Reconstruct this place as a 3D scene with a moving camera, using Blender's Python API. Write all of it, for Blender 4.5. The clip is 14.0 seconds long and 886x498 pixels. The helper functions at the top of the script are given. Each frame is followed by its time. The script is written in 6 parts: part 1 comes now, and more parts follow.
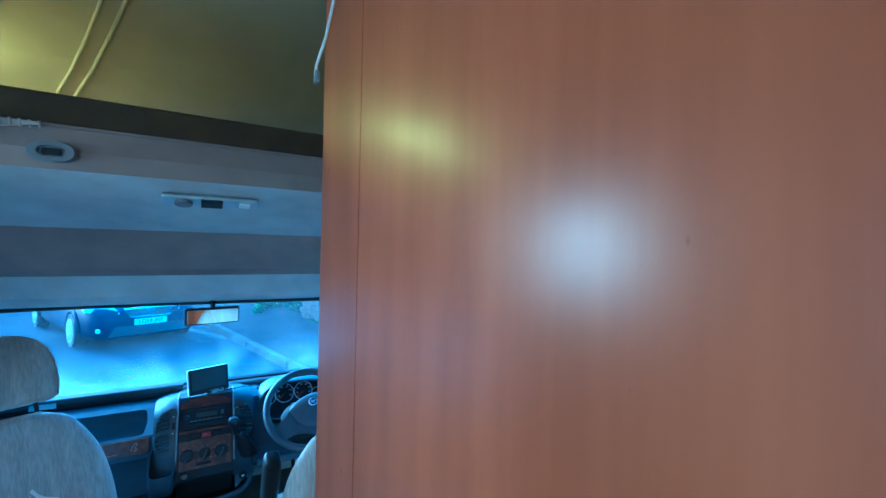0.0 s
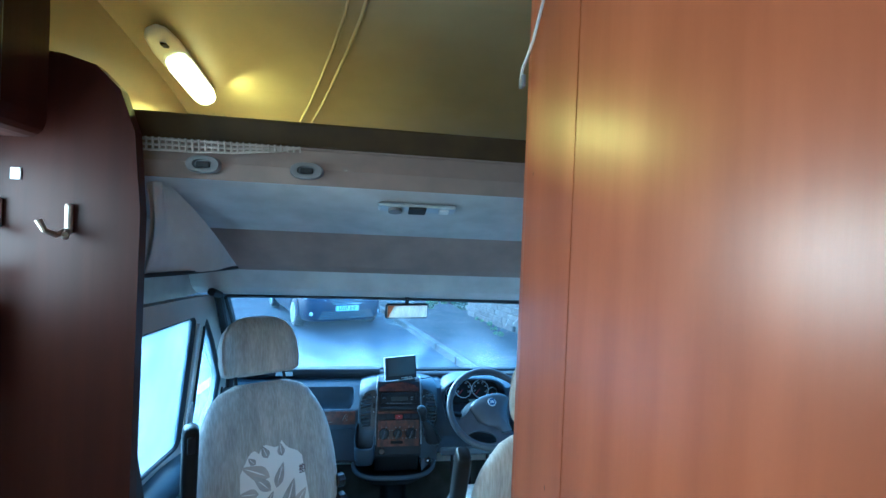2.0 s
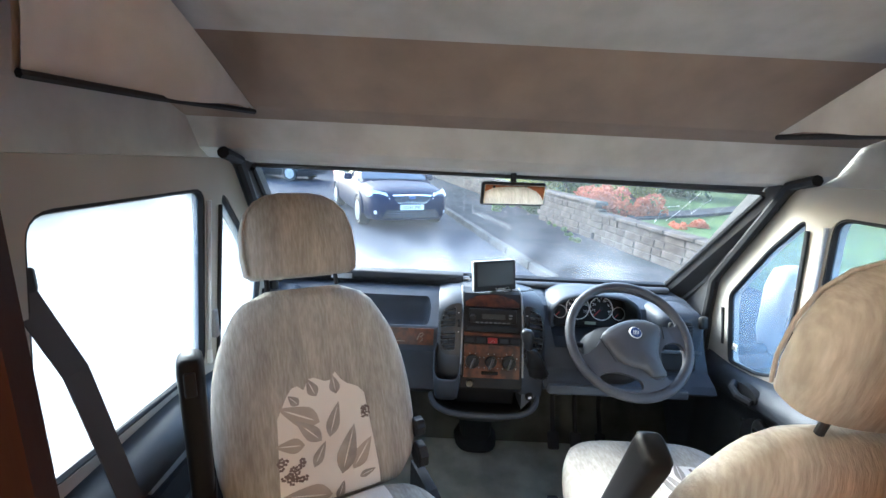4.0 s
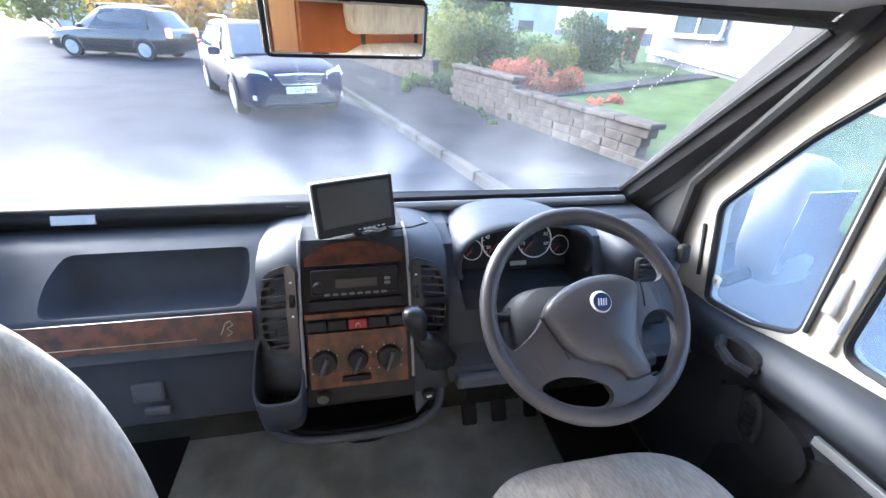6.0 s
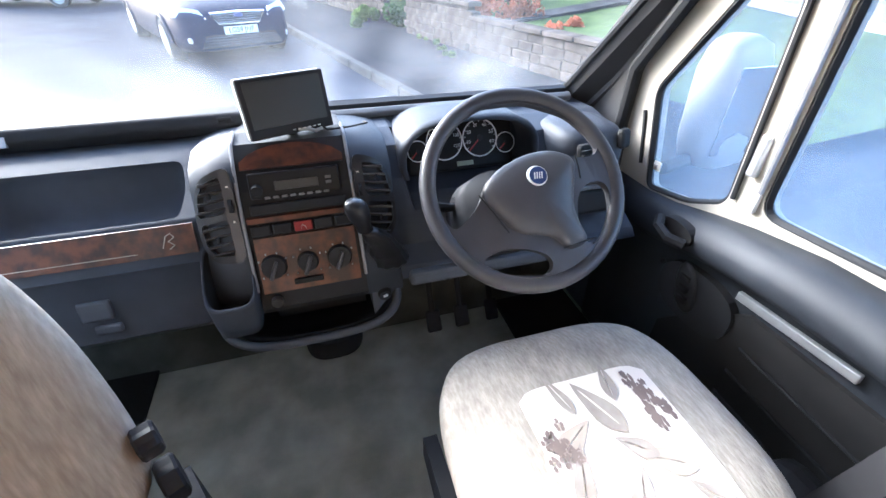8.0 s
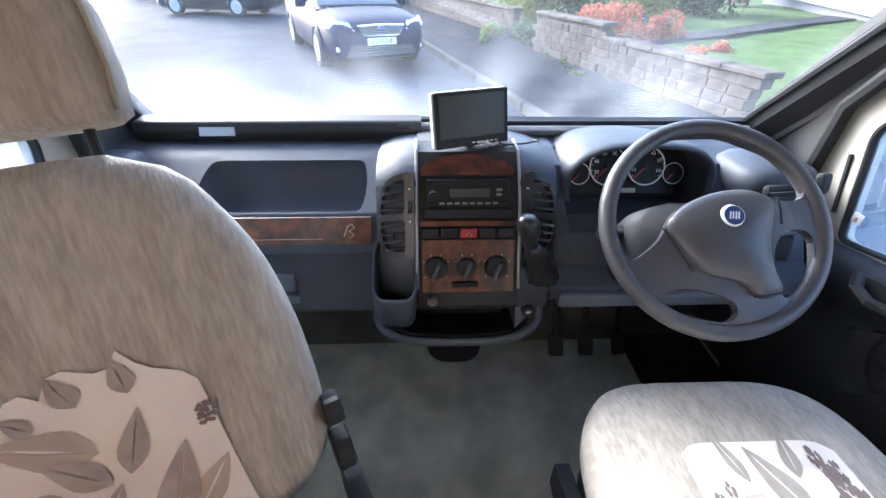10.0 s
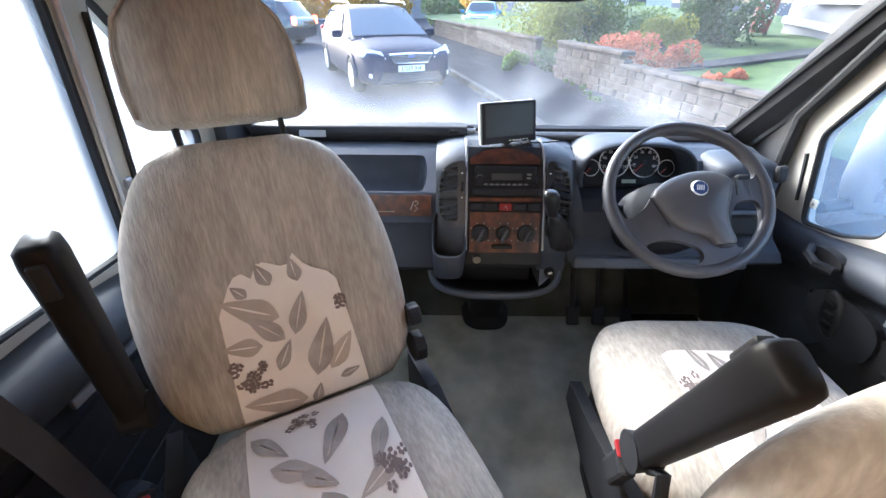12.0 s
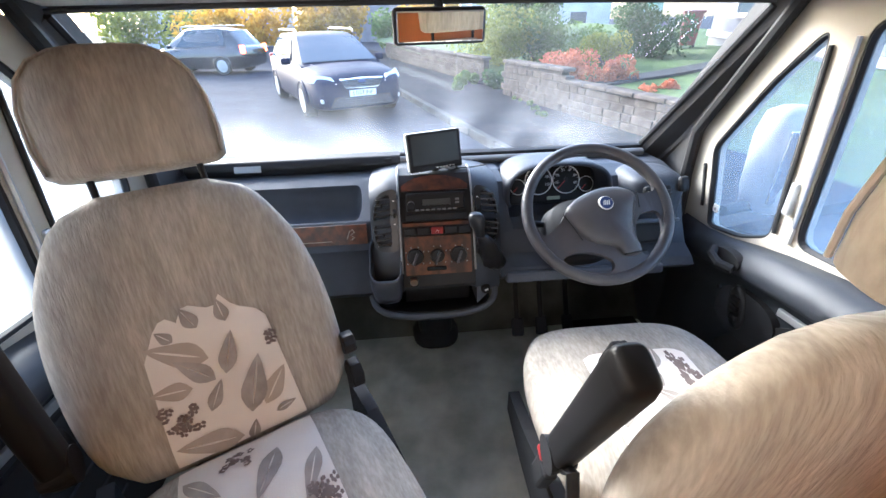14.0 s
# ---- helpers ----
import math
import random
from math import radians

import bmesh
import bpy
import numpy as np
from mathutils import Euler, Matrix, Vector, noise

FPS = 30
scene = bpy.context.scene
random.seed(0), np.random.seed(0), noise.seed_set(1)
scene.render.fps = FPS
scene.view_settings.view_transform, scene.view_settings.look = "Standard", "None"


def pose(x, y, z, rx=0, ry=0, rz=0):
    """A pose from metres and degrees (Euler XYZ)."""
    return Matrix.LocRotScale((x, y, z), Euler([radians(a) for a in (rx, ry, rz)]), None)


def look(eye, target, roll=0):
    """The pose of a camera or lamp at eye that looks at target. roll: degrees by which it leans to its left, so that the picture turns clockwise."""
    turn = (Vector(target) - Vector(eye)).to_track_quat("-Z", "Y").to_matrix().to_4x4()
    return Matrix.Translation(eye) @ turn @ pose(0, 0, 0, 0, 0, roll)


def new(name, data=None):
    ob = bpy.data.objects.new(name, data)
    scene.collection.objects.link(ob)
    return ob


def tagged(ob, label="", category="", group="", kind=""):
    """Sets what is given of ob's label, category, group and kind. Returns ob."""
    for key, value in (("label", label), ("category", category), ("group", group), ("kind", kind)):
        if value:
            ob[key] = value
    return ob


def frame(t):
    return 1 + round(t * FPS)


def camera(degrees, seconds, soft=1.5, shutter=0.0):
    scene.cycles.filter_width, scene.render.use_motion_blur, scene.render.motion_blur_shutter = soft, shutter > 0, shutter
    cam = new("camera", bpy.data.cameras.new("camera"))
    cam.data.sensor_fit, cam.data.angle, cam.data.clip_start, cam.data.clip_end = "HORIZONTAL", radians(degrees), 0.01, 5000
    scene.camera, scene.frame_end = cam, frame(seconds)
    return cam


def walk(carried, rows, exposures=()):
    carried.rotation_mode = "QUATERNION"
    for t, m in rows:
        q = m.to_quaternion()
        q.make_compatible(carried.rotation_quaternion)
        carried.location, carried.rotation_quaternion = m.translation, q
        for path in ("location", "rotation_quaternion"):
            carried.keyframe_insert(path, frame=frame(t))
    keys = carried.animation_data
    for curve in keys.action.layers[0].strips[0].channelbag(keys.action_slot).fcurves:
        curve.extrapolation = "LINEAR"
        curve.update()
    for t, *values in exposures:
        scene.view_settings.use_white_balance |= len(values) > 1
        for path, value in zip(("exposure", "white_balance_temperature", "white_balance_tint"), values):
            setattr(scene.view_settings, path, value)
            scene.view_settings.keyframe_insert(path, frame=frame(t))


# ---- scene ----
cam = camera(93.7, 14.0)
METRES, EYE, TILT, LEAN, TURN = 2.75, 1.54, 0.0, -1.3, -30.0
ROWS = [
    (0.0, 0.0, 0.0, 0.0, -0.0, -0.0, -0.0),
    (0.5, -0.0098, 0.0041, 0.0036, 3.62, 0.65, -0.85),
    (1.0, -0.0087, 0.0167, 0.0012, 8.7, 0.93, -1.24),
    (1.5, -0.0181, 0.0127, 0.0012, 14.93, 0.58, -1.27),
    (2.0, -0.0371, 0.005, 0.004, 21.84, 0.02, -1.11),
    (2.5, -0.0776, 0.034, -0.0055, 27.09, -2.14, -1.39),
    (3.0, -0.1272, 0.0841, -0.0203, 30.85, -4.9, -1.38),
    (5.5, -0.2612, 0.3977, -0.1027, 23.9, -25.91, -1.89),
    (6.0, -0.2525, 0.4649, -0.1039, 18.73, -28.3, -1.37),
    (6.5, -0.2307, 0.4897, -0.1158, 13.6, -30.97, -0.77),
    (7.0, -0.2208, 0.4771, -0.1283, 10.95, -33.22, 0.15),
    (7.5, -0.2207, 0.4588, -0.1377, 10.85, -34.85, 0.69),
    (8.0, -0.2247, 0.4487, -0.1387, 13.09, -35.47, 0.74),
    (8.5, -0.2384, 0.4414, -0.1371, 17.32, -35.5, 0.74),
    (9.0, -0.2524, 0.4478, -0.1414, 21.85, -35.19, 0.69),
    (11.5, -0.2699, 0.3451, -0.1199, 30.72, -30.85, 0.75),
    (12.0, -0.2401, 0.3073, -0.1208, 30.66, -30.37, 0.88),
    (12.5, -0.2072, 0.2758, -0.1188, 30.05, -29.58, 1.17),
    (13.0, -0.1988, 0.2638, -0.1122, 28.53, -28.62, 1.41),
    (13.5, -0.1966, 0.2919, -0.1037, 26.46, -28.09, 1.85),
    (14.0, -0.2028, 0.3133, -0.1059, 24.78, -28.25, 2.43),
]
EXPOSURES = [(0.0, 2.7, 2700, -16), (0.5, 2.75, 2850, -15), (1.0, 2.82, 3130, -14), (1.5, 2.95, 3200, -14), (2.5, 3.15, 3550, -14), (3.2, 3.35, 4400, -9), (5.3, 3.32, 5250, 9), (9.2, 3.32, 5250, 9), (11.3, 3.3, 5300, 8), (14.0, 3.3, 5350, 8)]
walk(cam, [(t, pose(0, 0, EYE, TILT, LEAN, TURN) @ pose(METRES * x, METRES * y, METRES * z, 90 + pitch, roll, yaw)) for t, x, y, z, yaw, pitch, roll in ROWS], EXPOSURES)

# ---- sky and sun ----
world = bpy.data.worlds.new("world")
scene.world = world
world.use_nodes = True
wn = world.node_tree.nodes
sky = wn.new("ShaderNodeTexSky")
sky.sky_type, sky.sun_disc = "NISHITA", False
sky.sun_elevation, sky.sun_rotation = radians(24), radians(-40)
sky.dust_density = 3.0
world.node_tree.links.new(sky.outputs[0], wn["Background"].inputs[0])
wn["Background"].inputs[1].default_value = 0.15
sun = new("sun", bpy.data.lights.new("sun", "SUN"))
sun.data.energy, sun.data.angle, sun.data.color = 1.25, radians(24), (1.0, 0.93, 0.82)
sun.matrix_world = look((-6.7, 8.0, 4.6), (0, 0, 0))

# unseen fill lights: side window, tinted warm, and the added wall and ceiling lamps
for nm, eye, aim, w, h, watts, col, spread in (("daylight_window", (-1.10, -0.975, 1.4), (1, -0.6, 0.6), 1.2, 0.56, 4.0, (1.0, 0.70, 0.46), 170), ("ceiling_lamp_light", (-0.28, -0.55, 2.315), (-0.28, -0.55, 0), 0.26, 0.26, 0.06, (1.0, 0.56, 0.27), 160), ("wall_lamp_light", (-1.055, 0.98, 1.53), (1, 0.62, 1.12), 0.34, 0.38, 0.40, (1.0, 0.56, 0.27), 95)):
    lt = new(nm, bpy.data.lights.new(nm, "AREA"))
    lt.data.shape, lt.data.size, lt.data.size_y, lt.data.energy, lt.data.color, lt.data.spread = "RECTANGLE", w, h, watts, col, radians(spread)
    lt.matrix_world = look(eye, aim)


# ---- materials ----
def mat(name, col, rough=0.6, metal=0.0, col2=None, scale=8.0, stretch=(1, 1, 1), detail=4.0, bump=0.0, bscale=60.0, coat=0.0, spec=0.5, lo=0.35, hi=0.65, rvar=0.0, island=0.0, flecks=0.0):
    m = bpy.data.materials.new(name)
    m.use_nodes = True
    n, l = m.node_tree.nodes, m.node_tree.links
    b = n["Principled BSDF"]
    b.inputs["Base Color"].default_value = (*col, 1)
    b.inputs["Roughness"].default_value = rough
    b.inputs["Metallic"].default_value = metal
    b.inputs["Coat Weight"].default_value = coat
    b.inputs["Specular IOR Level"].default_value = spec
    tc = n.new("ShaderNodeTexCoord")
    mp = n.new("ShaderNodeMapping")
    mp.inputs["Scale"].default_value = stretch
    l.new(tc.outputs["Object"], mp.inputs[0])
    if col2 is not None:
        t = n.new("ShaderNodeTexNoise")
        t.inputs["Scale"].default_value, t.inputs["Detail"].default_value = scale, detail
        l.new(mp.outputs[0], t.inputs["Vector"])
        r = n.new("ShaderNodeValToRGB")
        r.color_ramp.elements[0].position, r.color_ramp.elements[1].position = lo, hi
        r.color_ramp.elements[0].color, r.color_ramp.elements[1].color = (*col, 1), (*col2, 1)
        l.new(t.outputs[0], r.inputs[0])
        big = n.new("ShaderNodeTexNoise")
        big.inputs["Scale"].default_value, big.inputs["Detail"].default_value = scale * 0.17, 2.0
        l.new(mp.outputs[0], big.inputs["Vector"])
        mx = n.new("ShaderNodeMix")
        mx.data_type, mx.blend_type = "RGBA", "OVERLAY"
        mx.inputs[0].default_value = 0.35
        l.new(r.outputs[0], mx.inputs[6])
        l.new(big.outputs[0], mx.inputs[7])
        out = mx.outputs[2]
        if island:
            g = n.new("ShaderNodeNewGeometry")
            oi = n.new("ShaderNodeObjectInfo")
            ad = n.new("ShaderNodeMath")
            ad.operation = "ADD"
            l.new(g.outputs["Random Per Island"], ad.inputs[0])
            l.new(oi.outputs["Random"], ad.inputs[1])
            mr = n.new("ShaderNodeMapRange")
            mr.inputs["From Max"].default_value = 2.0
            mr.inputs["To Min"].default_value, mr.inputs["To Max"].default_value = 1 - island, 1 + island
            l.new(ad.outputs[0], mr.inputs[0])
            hv = n.new("ShaderNodeHueSaturation")
            l.new(mr.outputs[0], hv.inputs["Value"])
            l.new(out, hv.inputs["Color"])
            out = hv.outputs[0]
        if flecks:
            vo = n.new("ShaderNodeTexVoronoi")
            vo.inputs["Scale"].default_value = flecks
            fm = n.new("ShaderNodeMapping")
            fm.inputs["Scale"].default_value = (1, 1, 0.45)
            l.new(tc.outputs["Object"], fm.inputs[0])
            l.new(fm.outputs[0], vo.inputs["Vector"])
            fr = n.new("ShaderNodeMapRange")
            fr.inputs["From Min"].default_value, fr.inputs["From Max"].default_value = 0.012, 0.034
            fr.inputs["To Min"].default_value, fr.inputs["To Max"].default_value = 0.35, 1.0
            l.new(vo.outputs["Distance"], fr.inputs[0])
            fh = n.new("ShaderNodeHueSaturation")
            l.new(fr.outputs[0], fh.inputs["Value"])
            l.new(out, fh.inputs["Color"])
            out = fh.outputs[0]
        l.new(out, b.inputs["Base Color"])
        if rvar:
            rr = n.new("ShaderNodeMapRange")
            rr.inputs["To Min"].default_value, rr.inputs["To Max"].default_value = rough - rvar, rough + rvar
            l.new(big.outputs[0], rr.inputs[0])
            l.new(rr.outputs[0], b.inputs["Roughness"])
    if bump:
        t2 = n.new("ShaderNodeTexNoise")
        t2.inputs["Scale"].default_value, t2.inputs["Detail"].default_value = bscale, 3.0
        l.new(mp.outputs[0], t2.inputs["Vector"])
        bp = n.new("ShaderNodeBump")
        bp.inputs["Strength"].default_value, bp.inputs["Distance"].default_value = bump, 0.004
        l.new(t2.outputs[0], bp.inputs["Height"])
        l.new(bp.outputs[0], b.inputs["Normal"])
    return m


def glow(name, col, strength):
    m = bpy.data.materials.new(name)
    m.use_nodes = True
    b = m.node_tree.nodes["Principled BSDF"]
    b.inputs["Base Color"].default_value = (*col, 1)
    b.inputs["Emission Color"].default_value = (*col, 1)
    b.inputs["Emission Strength"].default_value = strength
    return m


def glass(name, fog, tint=(1, 1, 1), fog_low=None, detail=5.0, veil=1.0):
    """Clear pane with a film of condensation that scatters some of the light."""
    m = bpy.data.materials.new(name)
    m.use_nodes = True
    n, l = m.node_tree.nodes, m.node_tree.links
    n.remove(n["Principled BSDF"])
    out = n["Material Output"]
    clear = n.new("ShaderNodeBsdfTransparent")
    clear.inputs[0].default_value = (*tint, 1)
    gl = n.new("ShaderNodeBsdfGlossy")
    gl.inputs["Roughness"].default_value = 0.02
    m1 = n.new("ShaderNodeMixShader")
    m1.inputs[0].default_value = 0.035
    l.new(clear.outputs[0], m1.inputs[1])
    l.new(gl.outputs[0], m1.inputs[2])
    film = n.new("ShaderNodeBsdfTranslucent")
    film.inputs[0].default_value = (0.62 * veil, 0.655 * veil, 0.71 * veil, 1)
    m2 = n.new("ShaderNodeMixShader")
    tc = n.new("ShaderNodeTexCoord")
    mp = n.new("ShaderNodeMapping")
    mp.inputs["Scale"].default_value = (2.1, 1.3, 1.3)
    l.new(tc.outputs["Object"], mp.inputs[0])
    ns = n.new("ShaderNodeTexNoise")
    ns.inputs["Scale"].default_value, ns.inputs["Detail"].default_value, ns.inputs["Roughness"].default_value = 1.6, detail, 0.6
    l.new(mp.outputs[0], ns.inputs["Vector"])
    mr = n.new("ShaderNodeMapRange")
    mr.inputs["From Min"].default_value, mr.inputs["From Max"].default_value = 0.35, 0.7
    mr.inputs["To Min"].default_value, mr.inputs["To Max"].default_value = fog * 0.35, fog * 1.5
    l.new(ns.outputs[0], mr.inputs[0])
    amount = mr.outputs[0]
    if fog_low is not None:
        sep = n.new("ShaderNodeSeparateXYZ")
        l.new(tc.outputs["Object"], sep.inputs[0])
        low = n.new("ShaderNodeMapRange")
        low.interpolation_type = "SMOOTHSTEP"
        low.inputs["From Min"].default_value, low.inputs["From Max"].default_value = fog_low[0], fog_low[1]
        low.inputs["To Min"].default_value, low.inputs["To Max"].default_value = fog_low[2], 0.36
        wisp = n.new("ShaderNodeMath")
        wisp.operation = "MULTIPLY_ADD"
        wisp.inputs[1].default_value = -0.32
        l.new(ns.outputs[0], wisp.inputs[0])
        l.new(sep.outputs[2], wisp.inputs[2])
        l.new(wisp.outputs[0], low.inputs[0])
        mul = n.new("ShaderNodeMath")
        mul.operation = "MULTIPLY"
        l.new(low.outputs[0], mul.inputs[0])
        l.new(amount, mul.inputs[1])
        # more film to the left, which also puts in the sun's glare
        side = n.new("ShaderNodeMapRange")
        side.inputs["From Min"].default_value, side.inputs["From Max"].default_value = -0.8, 0.8
        side.inputs["To Min"].default_value, side.inputs["To Max"].default_value = 1.4, 0.95
        l.new(sep.outputs[0], side.inputs[0])
        mu2 = n.new("ShaderNodeMath")
        mu2.operation = "MULTIPLY"
        l.new(mul.outputs[0], mu2.inputs[0])
        l.new(side.outputs[0], mu2.inputs[1])
        amount = mu2.outputs[0]
    l.new(amount, m2.inputs[0])
    l.new(m1.outputs[0], m2.inputs[1])
    l.new(film.outputs[0], m2.inputs[2])
    l.new(m2.outputs[0], out.inputs[0])
    return m


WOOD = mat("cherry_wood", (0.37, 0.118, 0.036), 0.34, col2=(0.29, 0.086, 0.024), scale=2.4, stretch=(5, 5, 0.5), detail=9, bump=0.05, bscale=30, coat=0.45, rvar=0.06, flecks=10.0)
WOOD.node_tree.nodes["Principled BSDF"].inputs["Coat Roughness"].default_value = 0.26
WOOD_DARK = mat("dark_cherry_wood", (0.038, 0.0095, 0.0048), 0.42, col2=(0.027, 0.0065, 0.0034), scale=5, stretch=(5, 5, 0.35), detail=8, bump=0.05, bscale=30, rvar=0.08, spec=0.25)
BURR = mat("burr_walnut", (0.108, 0.029, 0.012), 0.38, col2=(0.032, 0.009, 0.006), scale=34, detail=8, coat=0.15, lo=0.40, hi=0.60)
DASH = mat("blue_grey_dash_plastic", (0.052, 0.060, 0.077), 0.52, col2=(0.042, 0.049, 0.063), scale=12, bump=0.16, bscale=700, rvar=0.08, spec=0.24)
DASH_LOW = mat("grey_lower_dash", (0.075, 0.085, 0.105), 0.55, col2=(0.062, 0.071, 0.088), scale=10, bump=0.12, bscale=700, rvar=0.07)
BLACK = mat("black_plastic", (0.018, 0.019, 0.022), 0.6, col2=(0.022, 0.023, 0.026), scale=14, bump=0.08, bscale=500, rvar=0.08, spec=0.25)
# near-black for dark parts, also laid in gaps and recesses as their shade
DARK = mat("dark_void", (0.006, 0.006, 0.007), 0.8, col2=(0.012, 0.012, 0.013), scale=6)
PODBLACK = mat("satin_black_plastic", (0.022, 0.0225, 0.025), 0.32, col2=(0.017, 0.0175, 0.02), scale=14, bump=0.05, bscale=500, rvar=0.08, spec=0.4)
# black slats greyed so the colour carries the sky's sheen
SLAT_SHEEN = mat("vent_slat_with_sheen", (0.06, 0.062, 0.068), 0.3, col2=(0.05, 0.052, 0.056), scale=14, spec=0.5)
GLOSSBLACK = mat("gloss_black", (0.010, 0.010, 0.011), 0.45, col2=(0.015, 0.015, 0.017), scale=5, spec=0.2)
WHEELP = mat("wheel_plastic", (0.058, 0.058, 0.066), 0.40, col2=(0.048, 0.048, 0.055), scale=18, bump=0.1, bscale=600, rvar=0.08)
CHROME = mat("chrome", (0.75, 0.76, 0.78), 0.12, 1.0)
SATIN = mat("satin_metal", (0.42, 0.38, 0.34), 0.3, 1.0, col2=(0.34, 0.31, 0.28), scale=20)
SILVER = mat("silver_trim", (0.45, 0.47, 0.5), 0.3, 0.6, col2=(0.38, 0.4, 0.43), scale=20)
DOORTRIM = mat("dark_blue_grey_door_trim", (0.030, 0.035, 0.044), 0.55, col2=(0.024, 0.028, 0.036), scale=9, bump=0.16, bscale=600, rvar=0.08, spec=0.4)
PILLAR = mat("dark_grey_pillar", (0.055, 0.056, 0.06), 0.6, col2=(0.045, 0.046, 0.05), scale=10, bump=0.15, bscale=500, spec=0.3)
CREAM = mat("cream_painted_metal", (0.36, 0.342, 0.30), 0.42, col2=(0.32, 0.304, 0.266), scale=4, bump=0.03, bscale=120, rvar=0.1)
LUTON = mat("cream_wall_board", (0.45, 0.39, 0.215), 0.42, col2=(0.39, 0.335, 0.185), scale=3, bump=0.04, bscale=200, rvar=0.1)
HEADLINER = mat("pale_headliner_cloth", (0.5, 0.5, 0.49), 0.9, col2=(0.42, 0.41, 0.4), scale=9, bump=0.2, bscale=400)
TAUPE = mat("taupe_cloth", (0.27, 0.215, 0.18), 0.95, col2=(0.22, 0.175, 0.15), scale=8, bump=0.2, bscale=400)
GREYTRIM = mat("grey_trim", (0.3, 0.31, 0.33), 0.6, col2=(0.25, 0.26, 0.28), scale=8, bump=0.1, bscale=400)
BEDEDGE = mat("dark_brown_bed_edge", (0.055, 0.034, 0.007), 0.85, col2=(0.035, 0.021, 0.006), scale=12, bump=0.1, bscale=300)
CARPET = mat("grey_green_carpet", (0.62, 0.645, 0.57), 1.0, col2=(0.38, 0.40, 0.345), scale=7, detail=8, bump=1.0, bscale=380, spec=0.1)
# the floor carpet again, darkened for the shade under the dash
SHADED_CARPET = mat("shaded_footwell_carpet", (0.13, 0.135, 0.118), 1.0, col2=(0.07, 0.074, 0.064), scale=7, detail=8, bump=1.0, bscale=380, spec=0.1)
VELOUR = mat("taupe_velour", (0.36, 0.328, 0.278), 0.8, col2=(0.475, 0.44, 0.383), scale=3.0, stretch=(60, 18, 7), detail=5, bump=0.4, bscale=4.0, spec=0.25, lo=0.36, hi=0.68)
INSET = mat("ivory_printed_cloth", (0.86, 0.82, 0.76), 0.9, col2=(0.80, 0.75, 0.69), scale=7, bump=0.2, bscale=400, spec=0.2)
LEAF = mat("grey_brown_print", (0.33, 0.295, 0.262), 0.9, col2=(0.43, 0.39, 0.35), scale=30, spec=0.2)
LEAF_PALE = mat("pale_beige_print", (0.53, 0.46, 0.39), 0.9, col2=(0.47, 0.41, 0.35), scale=18, spec=0.2)
BERRY = mat("dark_print", (0.19, 0.15, 0.14), 0.9, col2=(0.25, 0.2, 0.18), scale=30, spec=0.2)
RED = mat("red_plastic", (0.36, 0.02, 0.022), 0.4, col2=(0.30, 0.018, 0.02), scale=10)
DARKRED = mat("dark_red_plastic", (0.25, 0.02, 0.025), 0.3)
WHITE = mat("white_plastic", (0.78, 0.78, 0.76), 0.35, col2=(0.72, 0.72, 0.7), scale=6)
WHITEP = mat("white_print", (0.8, 0.8, 0.8), 0.6)
STEELGREY = mat("grey_mount", (0.16, 0.16, 0.165), 0.5)
BLUE = mat("blue_enamel", (0.025, 0.05, 0.16), 0.3)
SCREEN = mat("dark_screen", (0.022, 0.023, 0.022), 0.4, col2=(0.036, 0.037, 0.036), scale=4)
LCD = mat("lcd_grey_green", (0.32, 0.36, 0.27), 0.4)
GLASS = glass("clear_glass", 0.06)
WINDSCREEN = glass("misted_windscreen", 0.040, fog_low=(0.54, 0.92, 2.0), detail=2.0)
SIDEGLASS_WET = glass("heavily_misted_side_glass", 0.72, detail=2.0, veil=0.42)
SIDEGLASS = glass("misted_side_glass", 0.21, detail=2.0)
ASPHALT = mat("wet_asphalt", (0.025, 0.03, 0.041), 0.75, col2=(0.037, 0.043, 0.057), scale=1.2, detail=8, bump=0.04, bscale=90, rvar=0.1, spec=0.01)
PAVE = mat("dark_pavement", (0.016, 0.018, 0.022), 0.8, col2=(0.026, 0.028, 0.033), scale=2, detail=6, bump=0.08, bscale=90, spec=0.01)
KERB = mat("kerb_stone", (0.07, 0.072, 0.075), 0.9, col2=(0.05, 0.05, 0.052), scale=6, bump=0.3, spec=0.03, island=0.15)
STONE = mat("grey_wall_stone", (0.105, 0.09, 0.08), 0.95, col2=(0.06, 0.052, 0.045), scale=3.5, detail=8, bump=0.4, bscale=40, island=0.3, spec=0.03)
MORTAR = mat("mortar", (0.085, 0.074, 0.066), 0.95, col2=(0.06, 0.052, 0.046), scale=9, spec=0.03)
GRASS = mat("lawn_green", (0.075, 0.112, 0.036), 0.9, col2=(0.052, 0.08, 0.027), scale=3, detail=8, bump=0.8, bscale=60, spec=0.2)


def leafmat(name, a, b):
    m = mat(name, a, 0.6, col2=b, scale=1.5, island=0.45, spec=0.3)
    n, l = m.node_tree.nodes, m.node_tree.links
    bs = n["Principled BSDF"]
    tr = n.new("ShaderNodeBsdfTranslucent")
    l.new(bs.inputs["Base Color"].links[0].from_socket, tr.inputs[0])
    mx = n.new("ShaderNodeMixShader")
    mx.inputs[0].default_value = 0.45
    l.new(bs.outputs[0], mx.inputs[1])
    l.new(tr.outputs[0], mx.inputs[2])
    l.new(mx.outputs[0], n["Material Output"].inputs[0])
    return m


